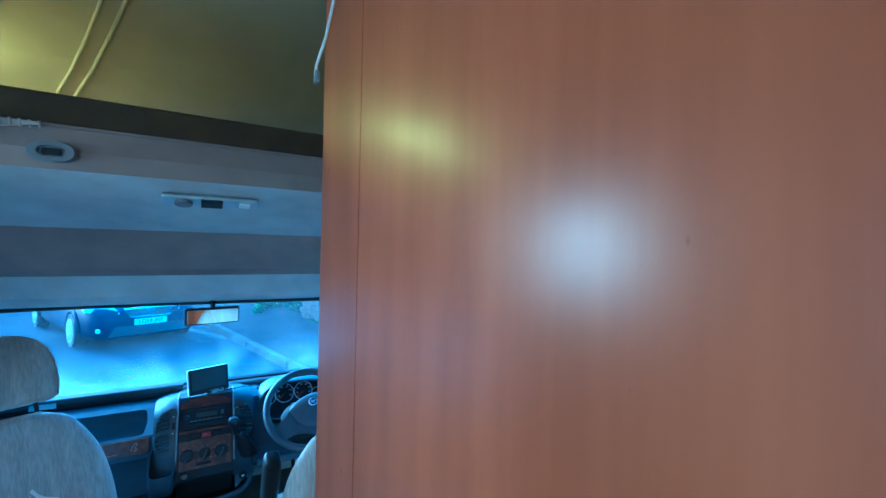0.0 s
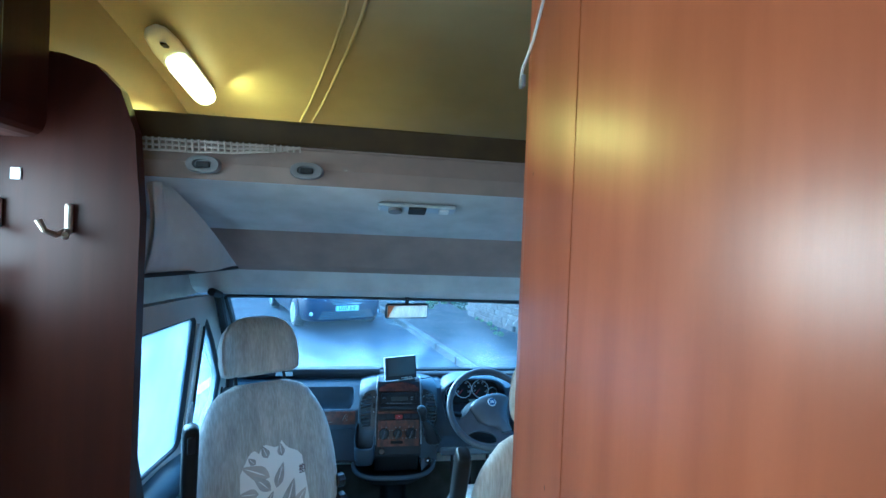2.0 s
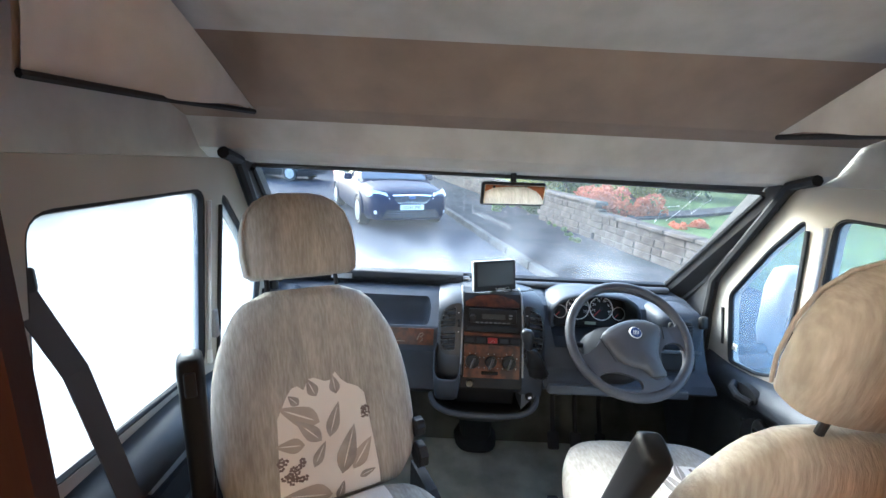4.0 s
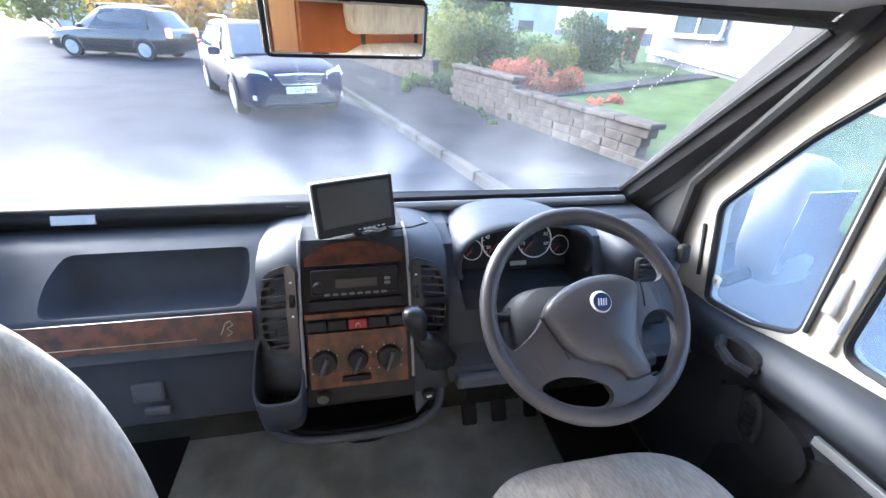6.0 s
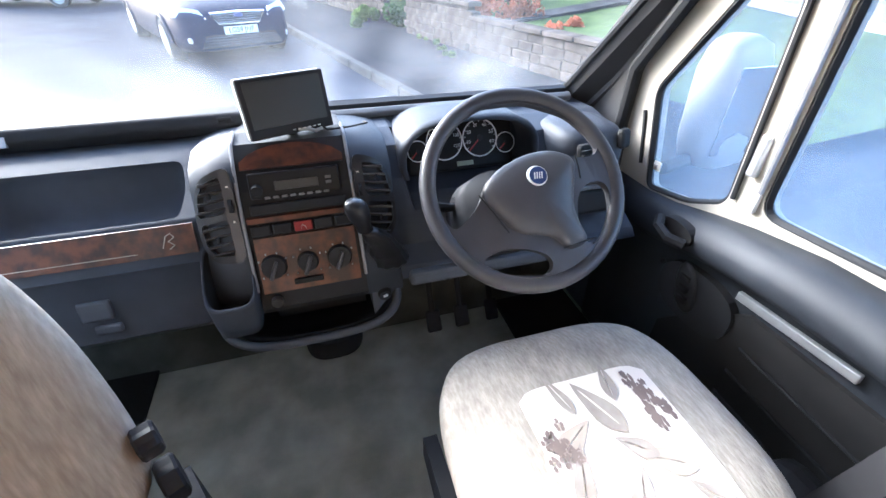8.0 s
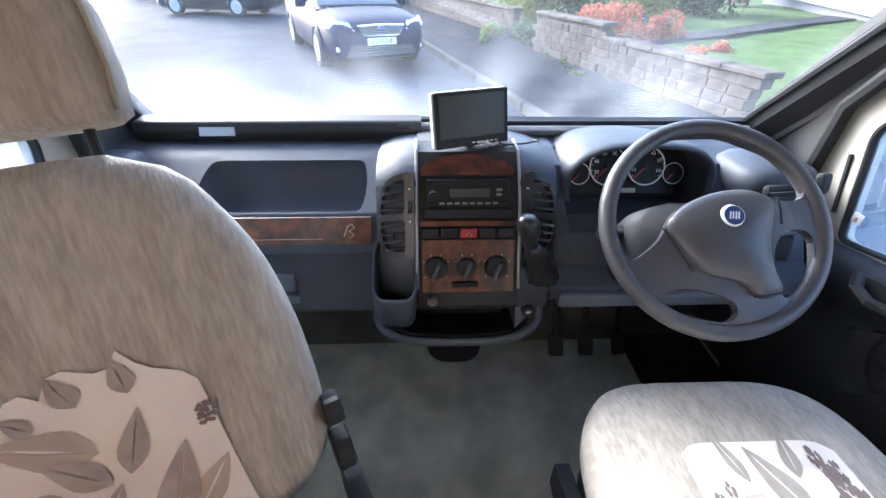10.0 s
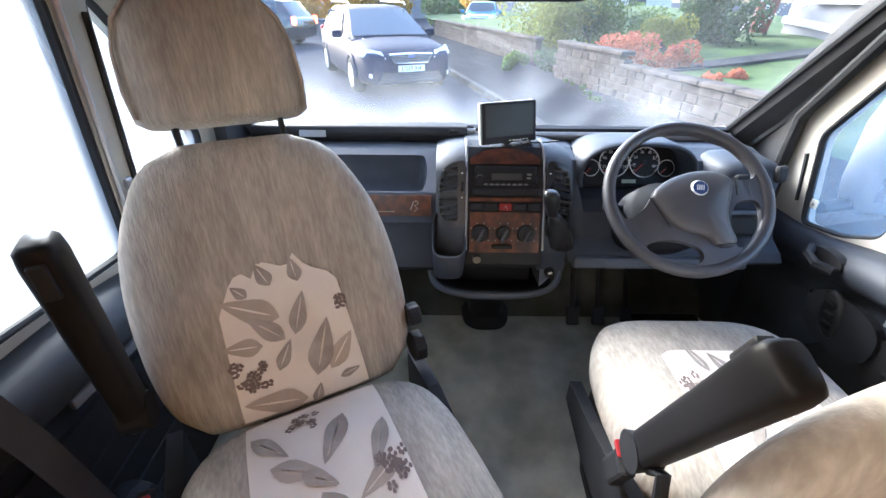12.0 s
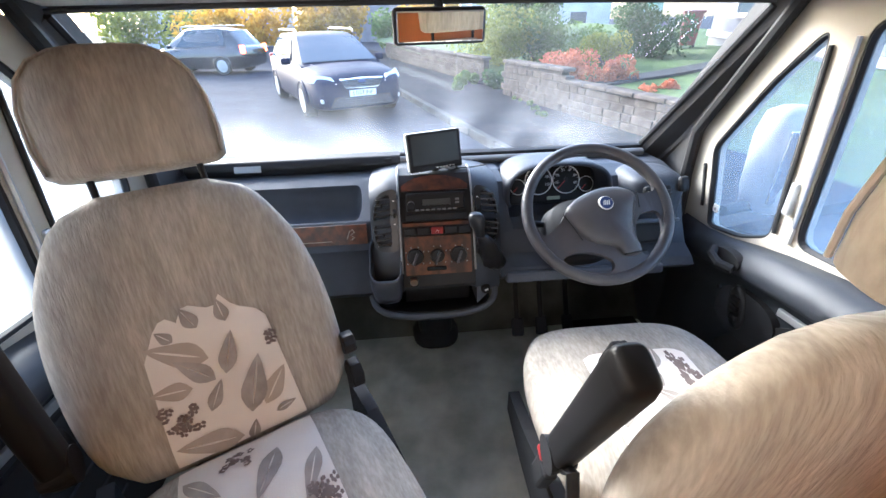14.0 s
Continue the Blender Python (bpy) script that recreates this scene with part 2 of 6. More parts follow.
LEAF_G = leafmat("mid_green_leaves", (0.06, 0.11, 0.03), (0.10, 0.15, 0.035))
LEAF_D = leafmat("dark_green_leaves", (0.03, 0.065, 0.022), (0.05, 0.09, 0.03))
LEAF_Y = leafmat("yellow_green_leaves", (0.17, 0.18, 0.035), (0.12, 0.14, 0.03))
LEAF_O = leafmat("yellow_autumn_leaves", (0.5, 0.30, 0.03), (0.42, 0.26, 0.04))
LEAF_R = leafmat("russet_leaves", (0.42, 0.16, 0.09), (0.32, 0.12, 0.07))
BARK = mat("bark", (0.1, 0.075, 0.055), 0.9, col2=(0.06, 0.045, 0.035), scale=8, bump=0.6, bscale=30)
CARBLUE = mat("dark_blue_car_paint", (0.007, 0.012, 0.034), 0.5, col2=(0.009, 0.015, 0.04), scale=3, coat=0.0, spec=0.08)
CARBLACK = mat("black_car_paint", (0.012, 0.012, 0.014), 0.25, col2=(0.016, 0.015, 0.016), scale=3, coat=1.0)
TEALCAR = mat("blue_car_paint", (0.02, 0.16, 0.28), 0.25, coat=1.0)
CARGLASS = mat("dark_car_glass", (0.03, 0.045, 0.06), 0.06)
TYRE = mat("tyre_rubber", (0.02, 0.02, 0.02), 0.85, col2=(0.03, 0.03, 0.03), scale=20)
HEADLAMP = mat("headlamp_glass", (0.7, 0.72, 0.75), 0.12, 0.3)
PLATE = mat("white_number_plate", (0.8, 0.8, 0.78), 0.4)
RENDERW = mat("grey_house_render", (0.2, 0.2, 0.215), 0.9, col2=(0.17, 0.17, 0.183), scale=2, bump=0.2, bscale=60, spec=0.05)
WHITEPAINT = mat("white_masonry_paint", (0.45, 0.45, 0.45), 0.7, col2=(0.4, 0.4, 0.4), scale=3, spec=0.05)
ROOF = mat("roof_tiles", (0.12, 0.09, 0.08), 0.8, col2=(0.09, 0.07, 0.065), scale=6, island=0.2)
BIN = mat("brown_bin_plastic", (0.16, 0.05, 0.035), 0.5, col2=(0.13, 0.042, 0.03), scale=5)
TAIL = glow("lit_tail_lamp", (1.0, 0.10, 0.03), 2.5)
LAMPGLOW = glow("warm_lamp_diffuser", (1.0, 0.58, 0.12), 1.0)
SPOTGLOW = glow("warm_diffuser", (1.0, 0.72, 0.45), 2.0)


# ---- mesh helpers ----
def part(name, bm, material, parent=None, label="", smooth=False):
    me = bpy.data.meshes.new(name)
    bmesh.ops.recalc_face_normals(bm, faces=bm.faces)
    bm.to_mesh(me)
    bm.free()
    me.materials.append(material)
    if smooth:
        me.polygons.foreach_set("use_smooth", [True] * len(me.polygons))
    ob = new(name, me)
    if parent is not None:
        ob.parent = parent
    if label:
        ob["label"] = label
    return ob


def thing(name, label, category, group="", at=None):
    return tagged(new(name), label, category, group)


def place(ob, m):
    ob.matrix_basis = m
    return ob


def bm_new():
    return bmesh.new()


def block(c, s, bevel=0.0, m=None, bm=None, segs=2):
    """A box with centre c and size s, its edges rounded."""
    b = bmesh.new()
    bmesh.ops.create_cube(b, size=1)
    bmesh.ops.scale(b, vec=s, verts=b.verts)
    if bevel:
        bmesh.ops.bevel(b, geom=b.edges[:], offset=min(bevel, min(s) * 0.49), segments=segs, affect="EDGES", profile=0.5)
    mm = Matrix.Translation(c)
    if m is not None:
        mm = mm @ m
    bmesh.ops.transform(b, matrix=mm, verts=b.verts)
    if bm is None:
        return b
    return merge(bm, b)


def merge(bm, b):
    tmp = bpy.data.meshes.new("tmp")
    b.to_mesh(tmp)
    b.free()
    bm.from_mesh(tmp)
    bpy.data.meshes.remove(tmp)
    return bm


def rot(rx=0, ry=0, rz=0):
    return pose(0, 0, 0, rx, ry, rz)


def loft(rings, closed=True, caps=True, bm=None):
    """Skin over rings with the same number of points."""
    b = bm or bmesh.new()
    vs = [[b.verts.new(p) for p in r] for r in rings]
    n = len(vs[0])
    for a, c in zip(vs, vs[1:]):
        for i in range(n if closed else n - 1):
            j = (i + 1) % n
            b.faces.new((a[i], a[j], c[j], c[i]))
    if caps and closed:
        b.faces.new(vs[0][::-1])
        b.faces.new(vs[-1])
    return b


def prism(profile, x0, x1, bm=None):
    """A profile of (y, z) pulled from x0 to x1."""
    return loft([[(x, y, z) for y, z in profile] for x in (x0, x1)], bm=bm)


def tube(points, r, n=10, bm=None, closed=False, squash=1.0):
    pts = [Vector(p) for p in points]
    rings = []
    prev = None
    N = len(pts)
    for i, p in enumerate(pts):
        d = (pts[(i + 1) % N] - pts[i - 1]) if closed else (pts[min(i + 1, N - 1)] - pts[max(i - 1, 0)])
        d.normalize()
        if prev is None:
            prev = d.orthogonal().normalized()
        u = (prev - d * prev.dot(d)).normalized()
        prev = u
        v = d.cross(u)
        rr = r[i] if isinstance(r, (list, tuple)) else r
        rings.append([p + rr * (math.cos(a) * u + squash * math.sin(a) * v) for a in (2 * math.pi * k / n for k in range(n))])
    if closed:
        rings.append(rings[0])
        b = loft(rings, caps=False, bm=bm)
        bmesh.ops.remove_doubles(b, verts=b.verts, dist=1e-6)
        return b
    return loft(rings, bm=bm)


def disc(c, r, h, axis="y", n=24, bm=None, bevel=0.0):
    b = bmesh.new()
    bmesh.ops.create_cone(b, cap_ends=True, segments=n, radius1=r, radius2=r - bevel, depth=h)
    m = {"z": rot(), "y": rot(90, 0, 0), "x": rot(0, 90, 0), "-x": rot(0, -90, 0)}[axis]
    bmesh.ops.transform(b, matrix=Matrix.Translation(c) @ m, verts=b.verts)
    return b if bm is None else merge(bm, b)


def plate(outer, holes, thick, to3):
    """A flat board with holes through it. to3 turns (u, v, depth) into a place."""
    b = bmesh.new()
    loops = []
    for loop in [outer, *holes]:
        vs = [b.verts.new((u, v, 0)) for u, v in loop]
        loops.append([b.edges.new((vs[i], vs[(i + 1) % len(vs)])) for i in range(len(vs))])
    bmesh.ops.triangle_fill(b, edges=b.edges[:], use_beauty=True)
    ext = bmesh.ops.extrude_face_region(b, geom=b.faces[:], use_keep_orig=True)
    for v in ext["geom"]:
        if isinstance(v, bmesh.types.BMVert):
            v.co.z = thick
    for v in b.verts:
        v.co = to3(*v.co)
    return b


def round_poly(pts, r=0.03, n=5):
    """Corners of a polygon rounded."""
    out = []
    N = len(pts)
    for i in range(N):
        p, a, c = Vector(pts[i]), Vector(pts[i - 1]), Vector(pts[(i + 1) % N])
        ra = min(r, (a - p).length * 0.45)
        rc = min(r, (c - p).length * 0.45)
        q0, q1 = p + (a - p).normalized() * ra, p + (c - p).normalized() * rc
        for k in range(n + 1):
            t = k / n
            out.append(tuple((1 - t) ** 2 * q0 + 2 * t * (1 - t) * p + t * t * q1))
    return out


def superring(cx, cy, z, ax, ay, n=36, e=3.2):
    r = []
    for k in range(n):
        a = 2 * math.pi * k / n
        c, s = math.cos(a), math.sin(a)
        r.append((cx + ax * math.copysign(abs(c) ** (2 / e), c), cy + ay * math.copysign(abs(s) ** (2 / e), s), z))
    return r


def smoothed(ob, levels=1):
    md = ob.modifiers.new("round", "SUBSURF")
    md.levels = md.render_levels = levels
    return ob


def structure(ob, label, category):
    return tagged(ob, label, category, kind="structure")


# ---- the large structure: ground and van shell ----
GZ = -0.42
b = bm_new()
bmesh.ops.create_grid(b, x_segments=40, y_segments=40, size=400)
bmesh.ops.translate(b, vec=(0, 0, GZ), verts=b.verts)
structure(part("road", b, ASPHALT), "wet grey asphalt road with puddles", "road")

# cab floor and living floor
structure(part("floor", block((0, 0.2, -0.04), (2.24, 5.0, 0.08)), CARPET), "grey-green carpet over the van floor", "floor")
# side walls of the living space
for sx, nm in ((-1, "wall_left"), (1, "wall_right")):
    if sx < 0:
        ob = part(nm, plate([(-2.3, -0.08), (1.17, -0.08), (1.17, 2.36), (-2.3, 2.36)], [round_poly([(-1.6, 1.1), (-0.35, 1.1), (-0.35, 1.7), (-1.6, 1.7)], 0.06)], 0.04, lambda u, v, w: Vector((-1.12 - w, u, v))), LUTON)
    else:
        ob = part(nm, block((1.14, -0.55, 1.14), (0.04, 3.5, 2.44)), LUTON)
    structure(ob, "cream interior wall board of the motorhome", "wall")
structure(part("wall_back", block((0, -2.32, 1.14), (2.32, 0.04, 2.44)), LUTON), "cream rear wall of the living space", "wall")
structure(part("ceiling", block((0, -0.55, 2.38), (2.32, 3.5, 0.04)), LUTON), "cream ceiling board of the living space", "ceiling")
# lamp added out of view as warm fill from behind
cla = thing("ceiling_fill_lamp", "round lit lamp added on the living space ceiling, out of view", "lamp")
part("base", disc((-0.28, -0.55, 2.345), 0.16, 0.03, "z", 32), WHITE, cla)
part("diffuser", disc((-0.28, -0.55, 2.328), 0.14, 0.012, "z", 32), SPOTGLOW, cla, "glowing warm diffuser")
# unseen lamp added to give the warm spot reflected in the washroom door
wla = thing("assumed_wall_lamp", "square lit wall lamp, unseen, assumed from the washroom door's reflection", "lamp")
part("base", block((-1.105, 0.98, 1.53), (0.03, 0.38, 0.42), 0.02), WHITE, wla)
part("diffuser", block((-1.08, 0.98, 1.53), (0.02, 0.34, 0.38), 0.01), SPOTGLOW, wla, "glowing warm diffuser")
# window out of view, put in to carry the side fill light
w1 = structure(new("window_1"), "assumed side window of the living space, out of view", "window")
part("pane", block((-1.13, -0.975, 1.4), (0.006, 1.3, 0.64)), GLASS, w1).visible_shadow = False

# overcab (luton) shell: curved roof, sides and front
prof = [(1.15, 2.36), (1.4, 2.33), (1.7, 2.27), (2.0, 2.2), (2.25, 2.12), (2.42, 2.0), (2.5, 1.85), (2.5, 1.7)]
b = loft([[(x, y, z) for y, z in prof] + [(x, y + 0.03, z + 0.04) for y, z in prof[::-1]] for x in (-1.1, 1.1)])
structure(part("ceiling_luton", b, LUTON), "cream curved overcab roof lining, lit warm yellow", "ceiling")
for sx, nm in ((-1, "wall_luton_left"), (1, "wall_luton_right")):
    b = loft([[(sx * x, y, z) for y, z in prof + [(2.5, 1.62), (1.15, 1.62)]] for x in (1.03, 1.07)])
    structure(part(nm, b, LUTON), "cream overcab side wall", "wall")
seam = [(-0.10, 1.15, 2.356), (-0.185, 1.5, 2.306), (-0.245, 1.68, 2.27), (-0.31, 1.86, 2.229), (-0.385, 2.05, 2.18), (-0.455, 2.2, 2.132), (-0.53, 2.36, 2.038), (-0.57, 2.48, 1.88)]
b = tube(seam, 0.007, 8)
tube([(x - 0.055, y, z) for x, y, z in seam], 0.006, 8, bm=b)
structure(part("trim", b, LUTON), "raised seam across the overcab lining", "trim")

# overcab bed: base board with dark edge
bed = thing("overcab_bed", "dark brown edged overcab bed base with a raised front", "bed")
part("front_edge", block((0, 1.285, 1.842), (2.02, 0.03, 0.072), 0.008), BEDEDGE, bed)
part("mattress", block((0, 1.85, 1.80), (2.02, 1.05, 0.10), 0.03), TAUPE, bed)
part("under_lip", block((0, 1.278, 1.803), (2.02, 0.02, 0.008), 0.003), TAUPE, bed)
# near-black block fills the gap in place of its shade
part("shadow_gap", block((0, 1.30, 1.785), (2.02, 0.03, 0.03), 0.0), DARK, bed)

# lining under the bed, over the cab
def cabsheet(name, prof, x0, x1, material, label, th=0.02):
    b = loft([[(x, y, z) for y, z in prof] + [(x, y + 0.004, z + th) for y, z in prof[::-1]] for x in (x0, x1)])
    return structure(part(name, b, material), label, "ceiling")


cabsheet("trim", [(1.262, 1.778), (1.255, 1.745), (1.27, 1.702)], -1.0, 1.0, TAUPE, "pinkish taupe padded strip below the bed edge")
cabsheet("ceiling_cab", [(1.27, 1.705), (1.4, 1.672), (1.6, 1.615), (1.72, 1.58)], -0.98, 0.98, HEADLINER, "pale grey cloth cab headliner")
# the curve lies in shade; the darker taupe puts that into its colour
cabsheet("ceiling_cab", [(1.72, 1.58), (1.80, 1.51), (1.88, 1.44), (1.95, 1.412)], -0.98, 0.98, TAUPE, "headliner curve above the windscreen, taupe for its shade")
cabsheet("ceiling_cab", [(1.95, 1.412), (1.975, 1.37), (2.0, 1.328)], -0.98, 0.98, HEADLINER, "grey cloth beam above the windscreen")
cabsheet("ceiling_cab", [(2.0, 1.328), (2.045, 1.298), (2.125, 1.282)], -0.98, 0.98, HEADLINER, "grey windscreen header trim")

# windscreen with its black frame
WB = [(-0.83, 2.575, 0.79), (0.85, 2.575, 0.79)]
WT = [(-0.80, 2.125, 1.272), (0.868, 2.125, 1.262)]
ws = structure(new("window_2"), "misted wide windscreen of the cab", "window")
def wsp(u, v, w=0.0):
    a = Vector(WB[0]).lerp(Vector(WB[1]), u)
    c = Vector(WT[0]).lerp(Vector(WT[1]), u)
    p = a.lerp(c, v)
    return p + Vector((0, 0.07, 0.07)) * (4 * u * (1 - u) * 0.12) + Vector((0, 0.67, 0.74)) * w


b = bm_new()
for w in (0.0, 0.005):
    grid = [[b.verts.new(wsp(i / 16, -0.02 + 1.04 * j / 6, w)) for i in range(17)] for j in range(7)]
    for j in range(6):
        for i in range(16):
            b.faces.new((grid[j][i], grid[j][i + 1], grid[j + 1][i + 1], grid[j + 1][i]))
pane = part("pane", b, WINDSCREEN, ws, smooth=True)
pane.visible_shadow = False
part("window_frame", tube([wsp(i / 20, 0.0, -0.01) for i in range(21)], 0.014, 8), BLACK, ws)
part("window_frame", tube([wsp(i / 20, 1.01, -0.006) for i in range(21)], 0.006, 8), PILLAR, ws)
part("top_band", loft([[wsp(i / 20, 0.985, 0.008), wsp(i / 20, 1.03, 0.008), wsp(i / 20, 1.03, 0.011), wsp(i / 20, 0.985, 0.011)] for i in range(21)]), mat("black_dotted_band", (0.03, 0.03, 0.032), 0.5), ws)
b = bm_new()
rnd_ = random.Random(4)
for u0, u1, v0, v1, n_ in ((0.885, 0.865, 0.97, 0.72, 26), (0.915, 0.90, 0.93, 0.80, 16), (0.865, 0.83, 0.86, 0.84, 8), (0.84, 0.845, 0.80, 0.70, 8)):
    for k in range(n_):
        t = k / n_
        p = wsp(u0 + (u1 - u0) * t + rnd_.uniform(-0.002, 0.002), v0 + (v1 - v0) * t, -0.002)
        bmesh.ops.create_icosphere(b, subdivisions=1, radius=rnd_.uniform(0.0009, 0.002), matrix=Matrix.Translation(p))
wd_ = part("water_bead", b, WHITE, ws)
tagged(wd_, kind="stuff")
# pillars
for sx in (-1, 1):
    c0, c1 = (Vector(WB[0 if sx < 0 else 1]), Vector(WT[0 if sx < 0 else 1]))
    lo = c0 + (c0 - c1) * 0.12
    p = thing("windscreen_pillar", "dark grey windscreen pillar with black seals", "pillar")
    tagged(p, kind="structure")
    out = Vector((sx, 0, 0))
    bk = Vector((0, -0.55, -0.6)).normalized()
    b = loft([[q + out * -0.005, q + out * 0.05 + bk * 0.0, q + out * 0.15 + bk * 0.015, q + out * 0.15 + bk * 0.065, q + out * 0.07 + bk * 0.065, q + out * 0.012 + bk * 0.04] for q in (lo, c0.lerp(c1, 0.3), c0.lerp(c1, 0.65), c1 + (c1 - c0) * (0.0 if sx < 0 else 0.10))])
    part("cover", b, PILLAR, p)
    b = loft([[q + out * 0.062 + bk * 0.066, q + out * 0.14 + bk * 0.066, q + out * 0.142 + bk * 0.08, q + out * 0.11 + bk * 0.09, q + out * 0.064 + bk * 0.08] for q in (lo, c0.lerp(c1, 0.3), c0.lerp(c1, 0.65), c1 + (c1 - c0) * (0.0 if sx < 0 else 0.10))])
    part("trim_strip", b, PILLAR, p)
    part("seal", tube([c0 + bk * 0.01, c0.lerp(c1, 0.5) + bk * 0.01, c1 + bk * 0.01], 0.010, 6), BLACK, p)
    part("seal", tube([c0 + bk * 0.03 + out * 0.022, c0.lerp(c1, 0.5) + bk * 0.03 + out * 0.022, c1 + bk * 0.03 + out * 0.022], 0.005, 6), BLACK, p)

# cab doors
FRONT = [(2.225, 0.60), (2.275, 0.86), (2.11, 1.078), (1.997, 1.195), (1.975, 1.195), (1.98, 0.675), (2.08, 0.625)]
MAIN = [(1.905, 0.69), (1.892, 1.225), (1.40, 1.235), (1.38, 0.72)]
for sx, nm in ((-1, "door_1"), (1, "door_2")):
    d = structure(new(nm), "cab door with cream metal frame and dark blue-grey lower trim", "door")
    outer = round_poly([(2.33, 0.2), (2.36, 0.70), (2.34, 0.89), (2.12, 1.17), (2.02, 1.30), (1.23, 1.33), (1.23, 0.0), (2.2, 0.0)], 0.05)
    b = plate(outer, [round_poly(FRONT, 0.03), round_poly(MAIN, 0.05)], 0.045, lambda u, v, w: Vector((sx * (0.955 + w - max(0, v - 0.7) * 0.1), u, v)))
    part("frame", b, CREAM, d)
    for poly, r in ((FRONT, 0.03), (MAIN, 0.05)):
        pts = [(sx * (0.967 - max(0, v - 0.7) * 0.1), u, v) for u, v in round_poly(poly, r)]
        part("seal", tube(pts, 0.011, 6, closed=True), BLACK, d)
        b = bm_new()
        for w in (0.0, 0.005):
            b.faces.new([b.verts.new((sx * (0.972 + w - max(0, v - 0.7) * 0.1), u, v)) for u, v in poly])
        q = part("pane", b, SIDEGLASS_WET if sx < 0 and poly is MAIN else SIDEGLASS, d)
        q.visible_shadow = False
    rubber = [(2.352, 0.60), (2.362, 0.74), (2.338, 0.90), (2.13, 1.165), (2.03, 1.295), (1.94, 1.318)]
    part("weather_seal", tube([(sx * (0.935 - max(0, v - 0.7) * 0.1), u, v) for u, v in rubber], 0.017, 8), BLACK, d)
    # lower trim: a bulged ledge over a dark recessed panel
    st = []
    for y in (1.23, 1.4, 1.6, 1.75, 1.9, 2.0, 2.1, 2.2, 2.33):
        k = max(0.0, min(1.0, (2.15 - y) / 0.45))
        zo = -0.085 * (1 - k) ** 1.5
        bx = 0.905 - 0.03 * k
        st.append([(sx * x, y, z + zo) for x, z in ((0.958, -0.0 - zo), (0.948, 0.03 - zo), (0.94, 0.5), (0.936, 0.575), (bx + 0.015, 0.585), (bx, 0.605), (bx + 0.002, 0.64), (bx + 0.03, 0.67), (0.958, 0.69))])
    part("lower_trim", loft(st), DOORTRIM, d, smooth=True)
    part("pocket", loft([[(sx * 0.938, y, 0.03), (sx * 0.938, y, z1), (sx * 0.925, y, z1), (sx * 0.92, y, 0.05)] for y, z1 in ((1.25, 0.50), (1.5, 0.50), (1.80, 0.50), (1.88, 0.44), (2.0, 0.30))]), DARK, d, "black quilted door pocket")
    for q in range(5):
        part("quilt_seam", tube([(sx * 0.919, 1.26, 0.12 + 0.075 * q), (sx * 0.918, 1.45, 0.10 + 0.075 * q), (sx * 0.919, 1.78, 0.12 + 0.075 * q)], 0.004, 5), BLACK, d)
    part("door_pull", tube([(sx * 0.885, 2.075, 0.60), (sx * 0.86, 2.05, 0.592), (sx * 0.855, 2.01, 0.585), (sx * 0.875, 1.975, 0.582)], 0.013, 8), BLACK, d)
    part("handle_cup", loft([[(sx * (0.893 + dd), 2.025 + a, 0.588 + c) for a, c, _ in superring(0, 0, 0, 0.055, 0.028, 20, 2.2)] for dd in (-0.006, 0.02)]), DARK, d)
    part("speaker_panel", loft([[(sx * (0.925 + dd), 1.93 + a, 0.44 + c) for a, c, _ in superring(0, 0, 0, 0.11, 0.075, 24, 2.6)] for dd in (-0.008, 0.02)]), BLACK, d)
    pod_ = part("switch_pod", loft([[(sx * (0.917 + dd), 1.955 + a * q + 0.25 * c * q, 0.455 + c * q) for a, c, _ in superring(0, 0, 0, 0.034, 0.068, 24, 2.2)] for dd, q in ((0.006, 1.0), (-0.004, 0.95), (-0.008, 0.8))]), PODBLACK, d, "glossy black window switch pod", smooth=True)
    for dy, dz in ((0.006, 0.028), (0.0, 0.0), (-0.008, -0.028)):
        part("window_switch", block((sx * 0.907, 1.955 + dy, 0.455 + dz), (0.012, 0.030, 0.018), 0.004, rot(0, 0, 0)), GLOSSBLACK, pod_)
    for (y, z) in ((2.01, 0.53), (1.87, 0.50), (2.06, 0.46)):
        part("trim_screw", disc((sx * 0.934, y, z), 0.006, 0.008, "x", 12), BLACK, d)
    vx = lambda v: sx * (0.951 - max(0, v - 0.7) * 0.1)
    part("blind_track", tube([(vx(0.74), 1.915, 0.74), (vx(1.19), 1.905, 1.19)], 0.006, 6), SILVER, d, "pale blind track strip")
    part("track_clip", block((vx(0.715), 1.917, 0.715), (0.014, 0.014, 0.045), 0.004), WHITE, d)
    part("velcro_strip", tube([(vx(0.70), 1.968, 0.70), (vx(1.17), 1.963, 1.17)], 0.006, 6), BLACK, d)
    part("blind_slot", tube([(vx(0.66), 2.262, 0.66), (vx(0.72), 2.276, 0.72), (vx(0.80), 2.29, 0.80)], 0.0055, 6), BLACK, d)
    part("silver_strip", block((sx * 0.931, 1.72, 0.53), (0.012, 0.25, 0.022), 0.003, rot(-3)), SILVER, d)
    for (y, z) in ((1.945, 0.81), (1.94, 0.97)):
        part("catch", block((sx * 0.942, y, z), (0.02, 0.022, 0.09), 0.006), SILVER, d)
    if sx < 0:
        place(d, pose(0.09, -0.03, 0))
stk = thing("glass_sticker", "small white sticker on the quarter window glass", "sticker")
part("sheet", block((0.966, 2.215, 0.668), (0.003, 0.026, 0.026), 0.001), WHITE, stk)
part("mark", block((0.9635, 2.215, 0.666), (0.002, 0.006, 0.009), 0.0), GREYTRIM, stk)
